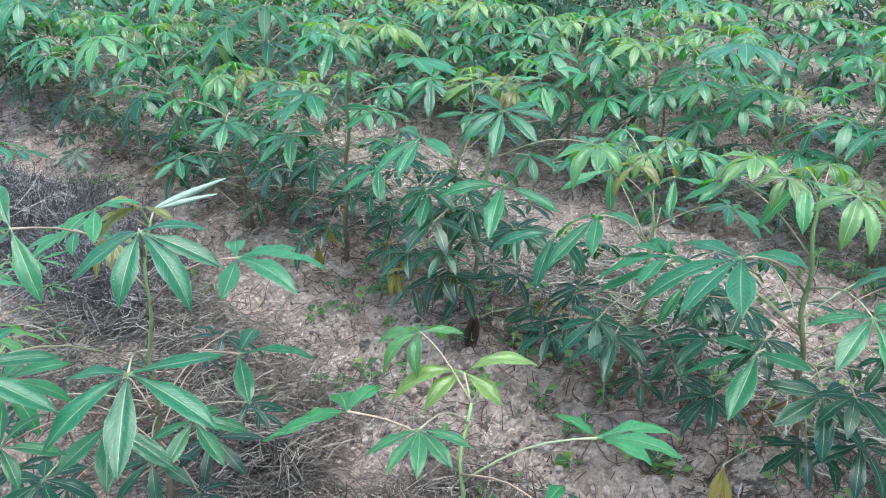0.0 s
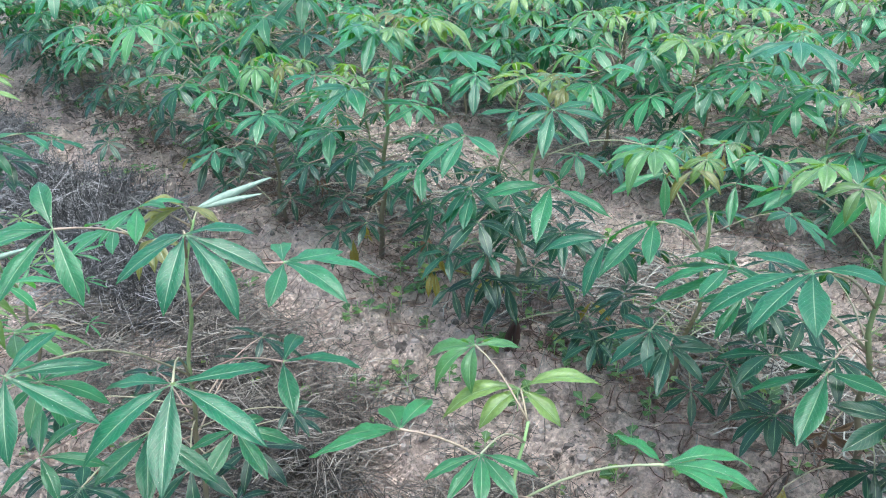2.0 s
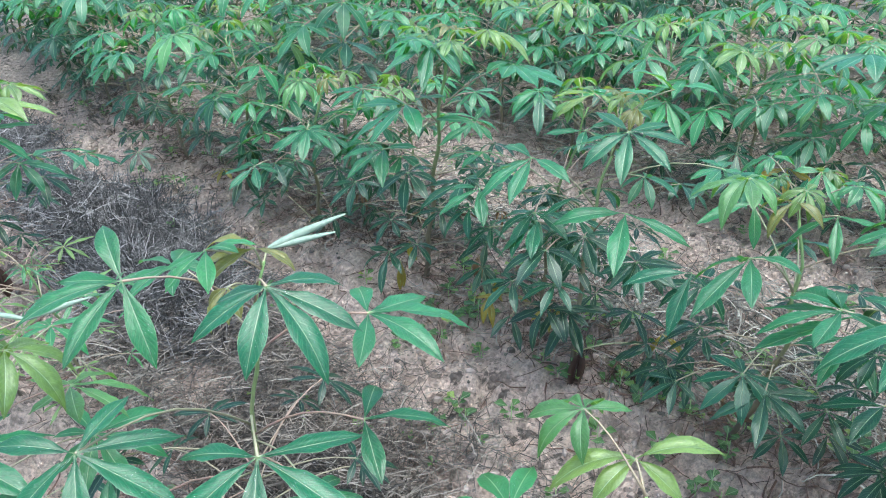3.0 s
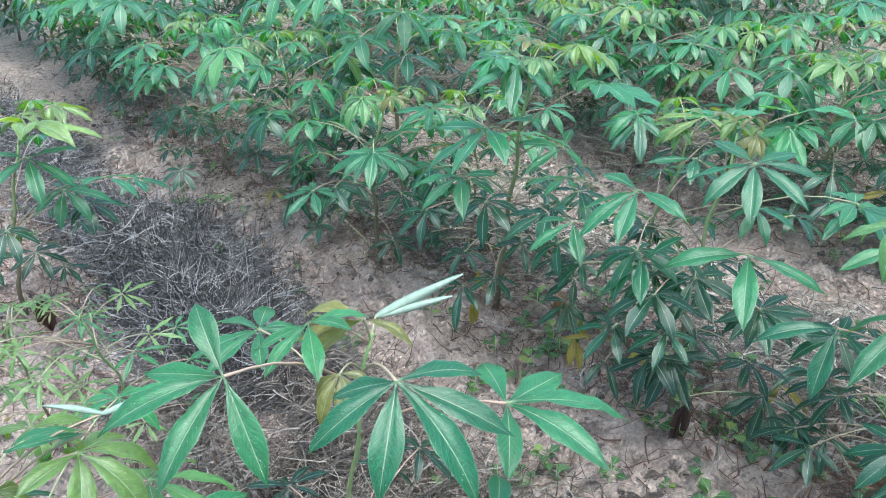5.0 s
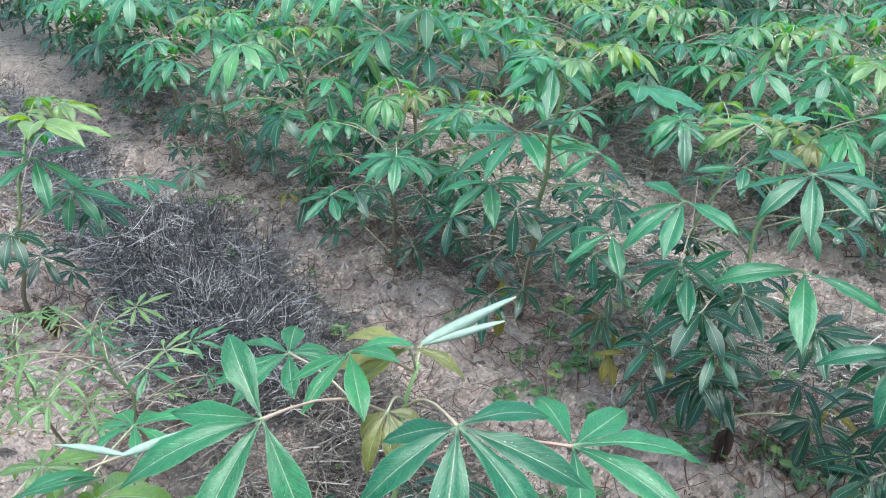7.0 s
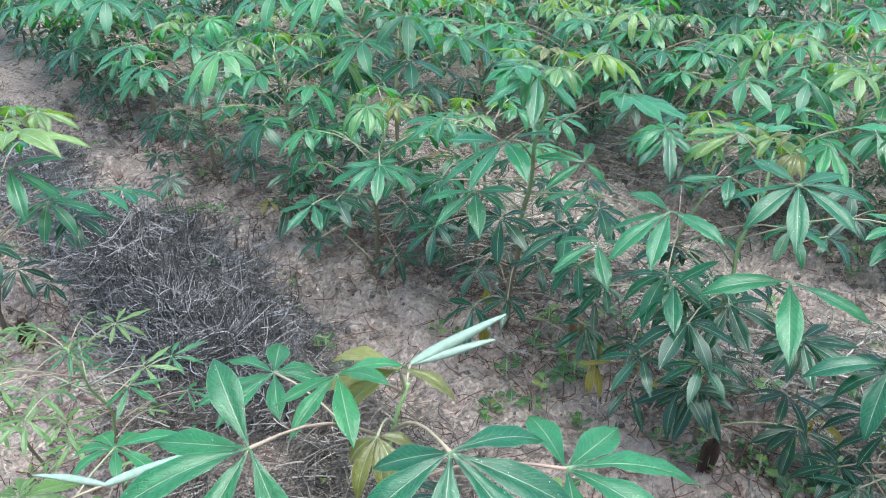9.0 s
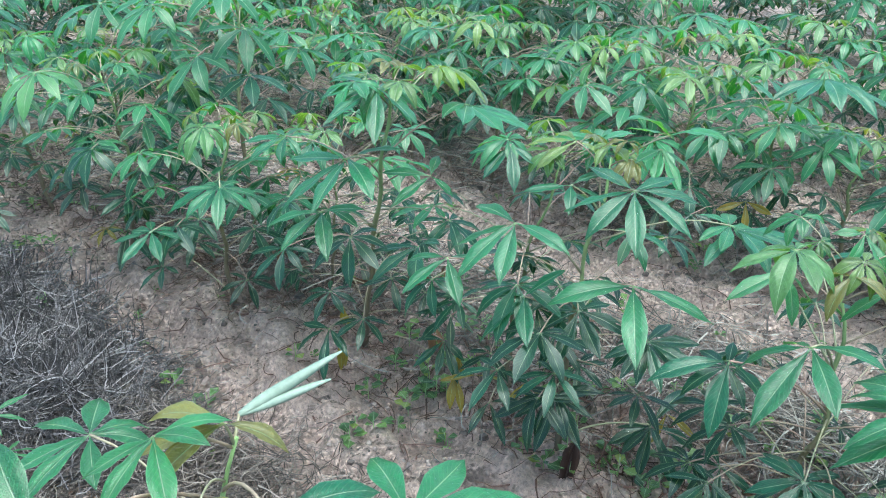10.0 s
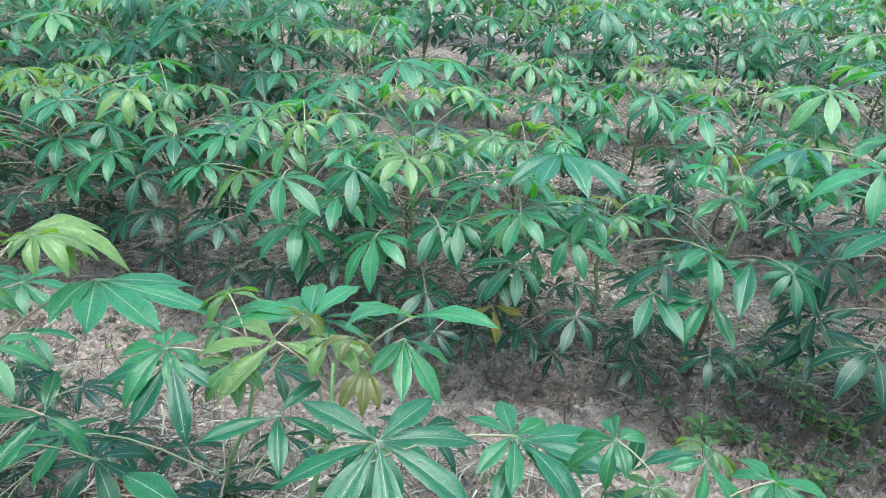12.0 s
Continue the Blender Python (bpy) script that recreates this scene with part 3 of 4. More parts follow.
set_leaf(ridge_plant, (-0.498, 2.593, 0.687), "", (-20, 9, 0.121), (-83, -22, 0.171), (-136, -25, 0.152), (167, -20, 0.157))
set_leaf(ridge_plant, (-0.215, 2.621, 0.767), "", (72, 15, 0.09), (-33, -35, 0.081), (-140, -19, 0.143), (165, -1, 0.129))
set_leaf(ridge_plant, (-0.105, 2.779, 0.906), "", (3, -18, 0.17), (-30, -15, 0.223), (-66, -8, 0.189), (-100, 1, 0.184), (-121, 2, 0.153))
set_leaf(ridge_plant, (-0.184, 2.525, 0.322), "", (-40, -32, 0.078), (-73, -37, 0.126), (-109, -35, 0.105), (-155, -30, 0.111), (160, -11, 0.082))
set_leaf(ridge_plant, (-0.497, 2.613, 0.32), "", (-60, -21, 0.106), (-98, -44, 0.153), (-174, -41, 0.132), (135, -15, 0.119))
set_leaf(ridge_plant, (-0.25, 2.565, 0.593), "", (-54, 25, 0.094), (-97, -13, 0.16), (-149, -23, 0.159), (157, -18, 0.153))
set_leaf(ridge_plant, (-0.309, 2.864, 1), "bronze", (-22, -11, 0.077), (-68, -2, 0.078), (-109, -10, 0.083), (-156, -4, 0.066))
set_leaf(ridge_plant, (-0.211, 2.866, 0.97), "young", (22, -17, 0.159), (-21, -24, 0.194), (-56, -13, 0.148))
leaning_plant = grow((0.10, 2.31), (0.20, 2.42, 0.88), [(0.101, 2.257, 0.569, 0.14), (0.002, 2.175, 0.389, 0.13),
    (0.446, 2.291, 0.76, 0.15), (0.043, 2.185, 0.386, 0.11), (0.224, 2.132, 0.561, 0.13)],
    tips=0, fill=13, seed=13, near=True, low=0.34, girth=0.011, high=0.6, label="leaning cassava plant with pink petioles above a dead stub")
set_leaf(leaning_plant, (0.19, 2.238, 0.875), "", (26, 2, 0.12), (-13, -10, 0.147), (-53, -22, 0.163), (-102, -32, 0.17), (-149, -29, 0.159), (168, -22, 0.155), (126, 8, 0.129))
set_leaf(leaning_plant, (-0.049, 2.305, 0.776), "", (-52, -8, 0.159), (-111, -24, 0.176), (-151, -31, 0.184), (159, -30, 0.17), (117, -7, 0.16))
set_leaf(leaning_plant, (0.192, 2.175, 0.678), "", (-26, -18, 0.186), (-103, -23, 0.213), (180, -12, 0.192))
set_leaf(leaning_plant, (-0.028, 2.262, 0.611), "", (-11, 40, 0.116), (-97, -17, 0.151), (-161, -41, 0.147), (127, -21, 0.135))
set_leaf(leaning_plant, (0.077, 2.296, 0.303), "", (-18, 9, 0.123), (-76, -25, 0.157), (-125, -40, 0.158), (173, -39, 0.131))
set_leaf(leaning_plant, (0.331, 2.278, 0.202), "", (37, 12, 0.158), (-7, -36, 0.155), (-65, -52, 0.179), (-121, -42, 0.147), (-168, -17, 0.129))
set_leaf(leaning_plant, (0.1, 2.416, 0.817), "", (31, 1, 0.108), (-38, -19, 0.103), (-105, -18, 0.106), (177, -8, 0.119))
set_leaf(leaning_plant, (0.21, 2.59, 0.86), "fresh", (150, -12, 0.175), (127, -15, 0.194), (93, -18, 0.184), (67, -10, 0.187), (40, -6, 0.178))
set_leaf(leaning_plant, (0.124, 2.486, 0.9), "young", (-29, -40, 0.096), (-161, -29, 0.126), (155, -13, 0.13), (106, -11, 0.105))
set_leaf(leaning_plant, (0.227, 2.424, 0.92), "bronze", (-4, -30, 0.047), (-66, -32, 0.047), (-143, -29, 0.049), (161, -22, 0.057))
set_leaf(leaning_plant, (0.229, 2.385, 0.89), "bronze", (-87, -38, 0.067), (-116, -41, 0.077), (-154, -42, 0.076))
set_leaf(leaning_plant, (0.308, 2.419, 0.9), "fresh", (-13, -38, 0.103), (-72, -42, 0.118), (-115, -25, 0.112), (-145, -6, 0.097))
set_leaf(leaning_plant, (0.326, 2.428, 0.93), "fresh", (-51, 9, 0.146), (-151, 22, 0.17), (120, -8, 0.13))
slender_plant = grow((0.02, 2.62), (0.12, 2.55, 0.84), [(-0.14, 2.54, 0.27, 0.1, "yellow", 250, 84, 2), (0.25, 2.68, 0.8, 0.13)],
    fill=20, seed=14, near=True, low=0.34, girth=0.009, high=0.7, label="slender cassava plant crowded between two bigger neighbours")
set_leaf(slender_plant, (-0.028, 2.53, 0.879), "", (-43, -26, 0.083), (-92, -40, 0.133), (-142, -35, 0.114), (166, -16, 0.106))
set_leaf(slender_plant, (-0.191, 2.4, 0.644), "", (-18, 4, 0.078), (-83, -24, 0.148), (-151, -25, 0.143), (152, -20, 0.125))
set_leaf(slender_plant, (-0.09, 2.301, 0.282), "", (12, -14, 0.096), (-71, -38, 0.114), (-133, -26, 0.098))
tipped_plant = grow((0.50, 2.04), (0.56, 2.03, 0.80), [(0.367, 1.98, 0.33, 0.11), (0.493, 1.881, 0.391, 0.12), (0.283, 2.171, 0.287, 0.11),
    (0.76, 1.97, 0.70, 0.14), (0.62, 1.78, 0.58, 0.14), (0.45, 1.72, 0.47, 0.13),
    (0.60, 2.05, 0.85, 0.09, "fresh", 290, 35, 5), (0.48, 2.0, 0.22, 0.09, "brown", 220, 80, 3)], fill=19, seed=15, near=True, low=0.3, girth=0.010, high=0.6, label="leaning cassava plant with yellow-green tips and low dark leaves")
set_leaf(tipped_plant, (0.408, 1.843, 0.732), "", (-58, 10, 0.131), (-102, -10, 0.168), (-149, -36, 0.185), (140, -42, 0.161), (81, -32, 0.128))
set_leaf(tipped_plant, (0.321, 1.951, 0.632), "", (-33, -48, 0.135), (-124, -50, 0.158), (177, -16, 0.165))
set_leaf(tipped_plant, (0.455, 2.285, 0.752), "", (-4, -11, 0.159), (-46, -6, 0.166), (-89, -8, 0.176), (-136, -13, 0.156))
set_leaf(tipped_plant, (0.467, 2.064, 0.766), "fresh", (6, -49, 0.11), (-91, -57, 0.114), (-170, -21, 0.142))
set_leaf(tipped_plant, (0.601, 1.92, 0.8), "fresh", (-28, -6, 0.103), (-106, -37, 0.118), (-179, -35, 0.119))
set_leaf(tipped_plant, (0.615, 2.192, 0.706), "", (-22, 18, 0.113), (115, -30, 0.133), (42, 64, 0.069))
set_leaf(tipped_plant, (0.505, 1.921, 0.83), "bronze", (-43, -30, 0.083), (-144, -46, 0.099), (133, -32, 0.093))
sturdy_plant = grow((0.93, 1.68), (0.84, 1.66, 0.86), [(0.859, 1.39, 0.723, 0.16),
    (0.821, 1.426, 0.517, 0.14), (0.886, 1.364, 0.44, 0.13), (0.74, 1.5, 0.42, 0.09, "brown", 250, 80, 5)],
    fill=20, seed=16, near=True, low=0.3, girth=0.012, high=0.6, label="sturdy cassava plant with broad wet leaves and green stem")
set_leaf(sturdy_plant, (0.539, 1.669, 0.715), "", (-66, 4, 0.114), (-129, -10, 0.134), (-179, -22, 0.165), (123, -20, 0.145), (76, -13, 0.127))
set_leaf(sturdy_plant, (0.703, 1.801, 0.842), "fresh", (-154, -24, 0.109), (163, -33, 0.136), (115, -35, 0.149), (62, -17, 0.142), (27, 10, 0.144), (-29, -19, 0.094))
set_leaf(sturdy_plant, (0.644, 1.517, 0.786), "", (-55, 14, 0.148), (-105, -10, 0.19), (-142, -22, 0.192), (173, -35, 0.237), (116, -14, 0.174))
set_leaf(sturdy_plant, (0.57, 1.673, 0.7), "", (180, -26, 0.214), (138, -19, 0.188), (107, -17, 0.195))
set_leaf(sturdy_plant, (0.682, 1.445, 0.607), "", (-53, 10, 0.119), (-123, -21, 0.179), (171, -28, 0.164), (109, -20, 0.144))
set_leaf(sturdy_plant, (0.648, 1.628, 0.52), "", (-63, 25, 0.113), (-135, -6, 0.147), (149, -26, 0.129))
set_leaf(sturdy_plant, (0.831, 1.72, 0.873), "fresh", (-62, -17, 0.119), (-107, -38, 0.14), (-165, -47, 0.146), (135, -23, 0.121))
set_leaf(sturdy_plant, (0.804, 1.442, 0.363), "", (-27, 14, 0.079), (-107, -8, 0.089), (-159, -26, 0.103), (132, -18, 0.095))
grow((1.30, 1.24), (1.27, 1.30, 0.84), fill=37, seed=17, near=True)
thin_plant = grow((-0.87, 3.22), (-0.80, 3.08, 0.74), [(-0.786, 2.802, 0.675, 0.14), (-0.916, 3.063, 0.463, 0.13),
    (-1.075, 3.225, 0.512, 0.13), (-0.64, 3.2, 0.63, 0.13), (-1.02, 2.9, 0.5, 0.13)], fill=19, seed=18, near=True, high=0.8)
set_leaf(thin_plant, (-0.835, 3.012, 0.612), "", (0, 19, 0.195), (-63, -6, 0.185), (-100, -18, 0.178), (-160, -28, 0.182))
set_leaf(thin_plant, (-0.817, 3.233, 0.741), "fresh", (-58, -17, 0.142), (-97, -30, 0.161), (-146, -30, 0.145))
set_leaf(thin_plant, (-1.254, 3.411, 0.27), "", (14, -23, 0.131), (-42, -40, 0.15), (-97, -41, 0.169), (-159, -5, 0.112))
grow((-0.53, 3.28), (-0.50, 3.2, 0.68), fill=28, seed=19, near=True, girth=0.008, label="small thin cassava plant with dark leaves on the ridge")
grow((-1.32, 3.60), (-1.28, 3.5, 0.82), [
    (-1.312, 3.40, 0.785, 0.14), (-1.41, 3.66, 0.55, 0.13), (-1.5, 3.5, 0.62, 0.13), (-1.15, 3.45, 0.66, 0.14), (-1.2, 3.3, 0.45, 0.13)],
    fill=31, seed=20, near=True)
grow((-1.76, 4.03), (-1.80, 4.0, 0.80), [(-1.80, 4.0, 0.78, 0.14), (-1.83, 3.65, 0.26, 0.12), (-1.85, 3.95, 0.40, 0.13), (-1.6, 3.85, 0.62, 0.14)],
     fill=35, seed=21, near=True)

# dying leaves low on the stems
set_leaf(ridge_plant, (-0.47, 2.68, 0.25), "yellow", (-100, -78, 0.11), (-60, -80, 0.1))
set_leaf(ridge_plant, (-0.16, 2.46, 0.26), "yellow", (-75, -60, 0.11), (-110, -62, 0.1))
set_leaf(ridge_plant, (-0.2, 2.64, 0.3), "brown", (-90, -80, 0.09), (-50, -75, 0.1), (-130, -75, 0.08))
set_leaf(slender_plant, (-0.11, 2.42, 0.28), "yellow", (172, -14, 0.1), (8, -22, 0.09))
set_leaf(slender_plant, (0.03, 2.42, 0.25), "yellow", (-92, -50, 0.09), (-150, -32, 0.08), (-30, -40, 0.07))
set_leaf(sturdy_plant, (0.66, 1.46, 0.3), "yellow", (-85, -64, 0.12), (-125, -52, 0.1))
set_leaf(tipped_plant, (0.33, 2.2, 0.3), "yellow", (-40, -30, 0.09), (-140, -45, 0.08))

# ---- next row ----
weedy_plant = grow((1.60, 2.98), (1.60, 2.92, 0.80), [(1.511, 3.106, 0.664, 0.13),
    (1.633, 2.789, 0.723, 0.13)],
    fill=14, seed=31, near=True, high=0.7, label="cassava plant with arching dark leaves above weedy soil")
set_leaf(weedy_plant, (1.514, 2.78, 0.64), "", (-66, -5, 0.202), (-140, -20, 0.22), (145, -24, 0.205))
set_leaf(weedy_plant, (1.41, 2.798, 0.531), "", (-104, -25, 0.164), (-155, -30, 0.174), (156, -26, 0.157))
set_leaf(weedy_plant, (1.484, 2.735, 0.374), "", (-18, 6, 0.096), (-86, -29, 0.102), (-143, -31, 0.105), (152, -22, 0.089))
set_leaf(weedy_plant, (1.663, 2.646, 0.467), "", (-5, 13, 0.159), (-85, -14, 0.178), (-178, -33, 0.144))
set_leaf(weedy_plant, (1.37, 3.108, 0.273), "", (-25, -9, 0.136), (-84, -27, 0.146), (-138, -27, 0.144), (151, -6, 0.122))
set_leaf(weedy_plant, (1.538, 2.929, 0.76), "fresh", (-30, -13, 0.108), (-99, -31, 0.122), (-173, -16, 0.141), (128, 10, 0.143), (72, 27, 0.133))
set_leaf(weedy_plant, (1.796, 2.843, 0.79), "fresh", (-74, 10, 0.139), (-122, 1, 0.142), (-157, -17, 0.141))
yellowing_plant = grow((1.12, 3.42), (1.13, 3.33, 0.82), [(1.154, 3.266, 0.658, 0.13), (0.992, 3.37, 0.708, 0.14), (0.946, 3.345, 0.613, 0.14),
    (1.19, 3.239, 0.644, 0.14), (0.73, 3.124, 0.4, 0.12), (0.92, 3.13, 0.44, 0.12, "yellow", 255, 62, 3)], fill=18, seed=32, near=True, high=0.8, label="cassava plant with a yellow dying leaf near its foot")
set_leaf(yellowing_plant, (1.151, 3.208, 0.845), "", (-42, -16, 0.238), (-72, -18, 0.247), (-104, -12, 0.231), (-138, -8, 0.221), (-165, -15, 0.214))
set_leaf(yellowing_plant, (1.088, 3.196, 0.561), "", (-32, -18, 0.099), (-115, -35, 0.141), (178, -22, 0.11))
set_leaf(yellowing_plant, (1.083, 3.157, 0.288), "", (-17, -4, 0.11), (-72, -21, 0.088), (-115, -27, 0.118), (-174, -14, 0.076))
second_plant = grow((0.55, 3.85), (0.58, 3.78, 0.80), [(0.675, 3.67, 0.758, 0.14), (0.495, 3.695, 0.791, 0.13), (0.72, 3.68, 0.725, 0.14), (0.383, 3.813, 0.667, 0.14),
    (0.249, 3.929, 0.658, 0.14)], fill=24, seed=33, size=1.12)
set_leaf(second_plant, (0.52, 3.61, 0.55), "", (-51, -23, 0.157), (-118, -37, 0.202), (172, -20, 0.178))
set_leaf(second_plant, (0.716, 3.465, 0.56), "", (-48, -22, 0.148), (-114, -16, 0.162), (-179, -6, 0.141))
grow((0.22, 4.32), (0.27, 4.28, 0.78), [(0.201, 4.205, 0.772, 0.14), (0.438, 4.218, 0.729, 0.14), (0.395, 4.05, 0.75, 0.14)], fill=30, seed=34, size=1.12)
grow((-0.55, 4.98), (-0.57, 4.95, 0.72), [(-0.501, 5.2, 0.63, 0.14), (-0.64, 4.9, 0.647, 0.14)], fill=31, seed=35, size=1.12)
grow((-0.15, 4.62), (-0.12, 4.6, 0.74), fill=34, seed=36, size=1.12)
grow((-1.30, 5.45), (-1.32, 5.40, 0.70), [(-1.398, 5.31, 0.5, 0.13), (-1.70, 5.5, 0.6, 0.13)], fill=32, seed=37, size=1.12)

grow((0.84, 3.62), (0.86, 3.56, 0.74), fill=25, seed=38, size=1.12)
grow((1.36, 3.16), (1.36, 3.22, 0.6), fill=21, seed=39, size=1.12)

# ---- third row ----
grow((2.30, 3.66), (2.36, 3.62, 0.78), [(2.352, 3.556, 0.714, 0.14), (2.447, 3.399, 0.773, 0.14), (2.54, 3.37, 0.76, 0.14)], fill=30, seed=41, size=1.12)
grow((2.16, 4.16), (2.22, 4.1, 0.76), [(2.28, 4.035, 0.729, 0.14), (2.304, 4.058, 0.426, 0.13)], fill=31, seed=42, size=1.12)
grow((1.80, 4.40), (1.82, 4.32, 0.76), [(1.838, 4.219, 0.744, 0.14), (1.74, 4.55, 0.677, 0.14)], fill=31, seed=43, size=1.12)
grow((1.10, 4.12), (1.09, 4.05, 0.76), [(1.084, 3.864, 0.737, 0.14), (1.109, 3.895, 0.6, 0.14), (1.064, 4.268, 0.734, 0.14)], fill=30, seed=44, size=1.12)

# ---- the rest of the field: a few grown plants, repeated along the rows ----
models = []
for k in range(7):
    h = 0.62 + 0.05 * k
    m = grow((30 + k, -30), (30 + k + 0.06 * math.sin(k * 2.1), -30 + 0.06 * math.cos(k), h + 0.05), fill=34 + k % 3, seed=60 + k, size=1.08, tips=5)
    models.append(m)
rng = random.Random(77)
taken = [o.location.copy() for o in scene.objects if o.name.startswith("cassava_plant")]
places = []
for row in range(-3, 9):
    p = 0.58 + 1.27 * row
    q = -9.0
    while q < 12:
        at = spot(p + rng.uniform(-0.09, 0.09), q)
        q += rng.uniform(0.38, 0.54)
        ahead = -1.0 - 0.85 * max(at.y, 0) < at.x < 1.2 + 1.45 * max(0, at.y - 1.0) and at.y > 0.2
        clear = all((Vector((at.x, at.y)) - Vector((o.x, o.y))).length > 0.4 for o in taken)
        lane = -0.05 < p < 0.9 and -4.2 < at.x < 0.9
        if ahead and clear and not lane and (at - Vector((-0.2, 1, 0))).length < 8.5:
            places.append(at)
for row in range(1, 6):
    q = 3.0 + 0.2 * row
    while q < 7.5:
        at = spot(0.58 + 1.27 * row + rng.uniform(0.28, 0.62), q)
        q += rng.uniform(0.7, 1.0)
        if all((Vector((at.x, at.y)) - Vector((o.x, o.y))).length > 0.3 for o in taken + places):
            places.append(at)
for m, at in zip(models, places[: len(models)]):
    m.location = (at.x, at.y, soil_height(at.x, at.y) - 0.03)
for at in places[len(models):]:
    m = rng.choice(models)
    s = rng.uniform(0.95, 1.22)
    copy_thing(m, Matrix.Translation((at.x, at.y, soil_height(at.x, at.y) - 0.03)) @ Matrix.Rotation(rng.uniform(0, 6.28), 4, "Z") @ Matrix.Diagonal((s, s, s, 1)))


# ---- litter, clods and weeds ----
def strands(name, count, seed, place, length, radius, skin, label, lift, curl, lean=None):
    """A scatter of dry stalks, each a bent three-sided straw."""
    rng = random.Random(seed)
    verts, faces = [], []
    made = 0
    while made < count:
        spotted = place(rng)
        if spotted is None:
            continue
        made += 1
        x, y, top = spotted
        z = soil_height(x, y) + rng.uniform(0, 1) ** 1.5 * top + 0.004
        heading = rng.uniform(0, 6.283) if lean is None else rng.gauss(lean, 0.7)
        tilt = rng.gauss(0, lift)
        size, r = rng.uniform(*length), rng.uniform(*radius)
        p = Vector((x, y, z))
        bend, dip = rng.gauss(0, curl), rng.gauss(-0.1, curl * 0.6)
        base = len(verts)
        for i in range(5):
            d = Vector((math.cos(heading) * math.cos(tilt), math.sin(heading) * math.cos(tilt), math.sin(tilt)))
            side = Vector((-d.y, d.x, 0)).normalized()
            up = side.cross(d)
            rr = r * (1 - 0.13 * i)
            verts += [tuple(p + side * rr), tuple(p - side * rr), tuple(p - up * (rr * 1.3))]
            p = p + d * (size / 4)
            p.z = max(p.z, soil_height(p.x, p.y) + 0.004)
            heading += bend
            tilt += dip
        for i in range(4):
            for k in range(3):
                a, b = base + i * 3 + k, base + i * 3 + (k + 1) % 3
                faces.append((a, b, b + 3, a + 3))
    ob = new(name, mesh_of(name, verts, faces, [skin], smooth=False))
    return tagged(ob, label, "dry grass", kind="stuff")


def heap_at(rng):
    q = rng.choice((rng.uniform(2.45, 3.9), rng.gauss(3.1, 0.4), rng.gauss(3.2, 0.45), rng.uniform(3.6, 7.0)))
    p = rng.gauss(1.1 + 0.05 * math.sin(4 * q), 0.12 if q > 2.6 else 0.09)
    at = spot(p, q)
    d = 0.7 * noise.noise((q * 1.1, p * 1.6, 4.2)) + 0.4
    if q < 2.3:
        return None
    if d < rng.uniform(-0.1, 0.45):
        return None
    return at.x, at.y, 0.19 * max(0.15, min(1, d * 1.6)) * max(0.1, 1 - ((p - 1.1) / 0.33) ** 2)


def furrow_at(rng):
    p, q = rng.gauss(0.98, 0.14), rng.uniform(0.7, 2.7)
    if noise.noise((p * 2.6, q * 2.1, 1.5)) < rng.uniform(-0.45, 0.15):
        return None
    at = spot(p, q)
    return at.x, at.y, 0.07


def litter_at(rng):
    row = rng.choice((1, 1, 1, 1, 2, 2, 2, 3, 3))
    p, q = 0.58 + 1.27 * row + rng.gauss(0.45, 0.21), -3.0 + 9.0 * rng.random()
    at = spot(p, q)
    if noise.noise((p * 1.7, q * 1.3, 9.0)) < rng.uniform(-0.6, 0.1) or at.y < 0.4:
        return None
    return at.x, at.y, 0.05


strands("dry_grass_heap", 42000, 21, heap_at, (0.04, 0.19), (0.0009, 0.0024), GREY_STRAW, "grey tangled heap of dead dry grass in the furrow", 0.4, 0.5)
strands("brown_straw", 24000, 24, furrow_at, (0.03, 0.15), (0.0008, 0.002), BROWN_STRAW, "brown and grey dry stalks lying in the furrow", 0.2, 0.2)
strands("straw_litter", 27000, 22, litter_at, (0.05, 0.26), (0.0011, 0.0028), PALE_STRAW, "pale dry straw scattered on the soil under the crop", 0.12, 0.25)


def debris_at(rng):
    row = rng.choice((0, 1, 1, 1, 2, 3))
    at = spot(0.6 + 1.25 * row + rng.gauss(0, 0.16), rng.uniform(-1.5, 5.5))
    return (at.x, at.y, 0.008) if at.y > 0.5 else None


strands("dark_root_bits", 5000, 23, debris_at, (0.02, 0.14), (0.0012, 0.0034), WOOD, "dark wet twigs and root bits on the soil", 0.08, 0.3)


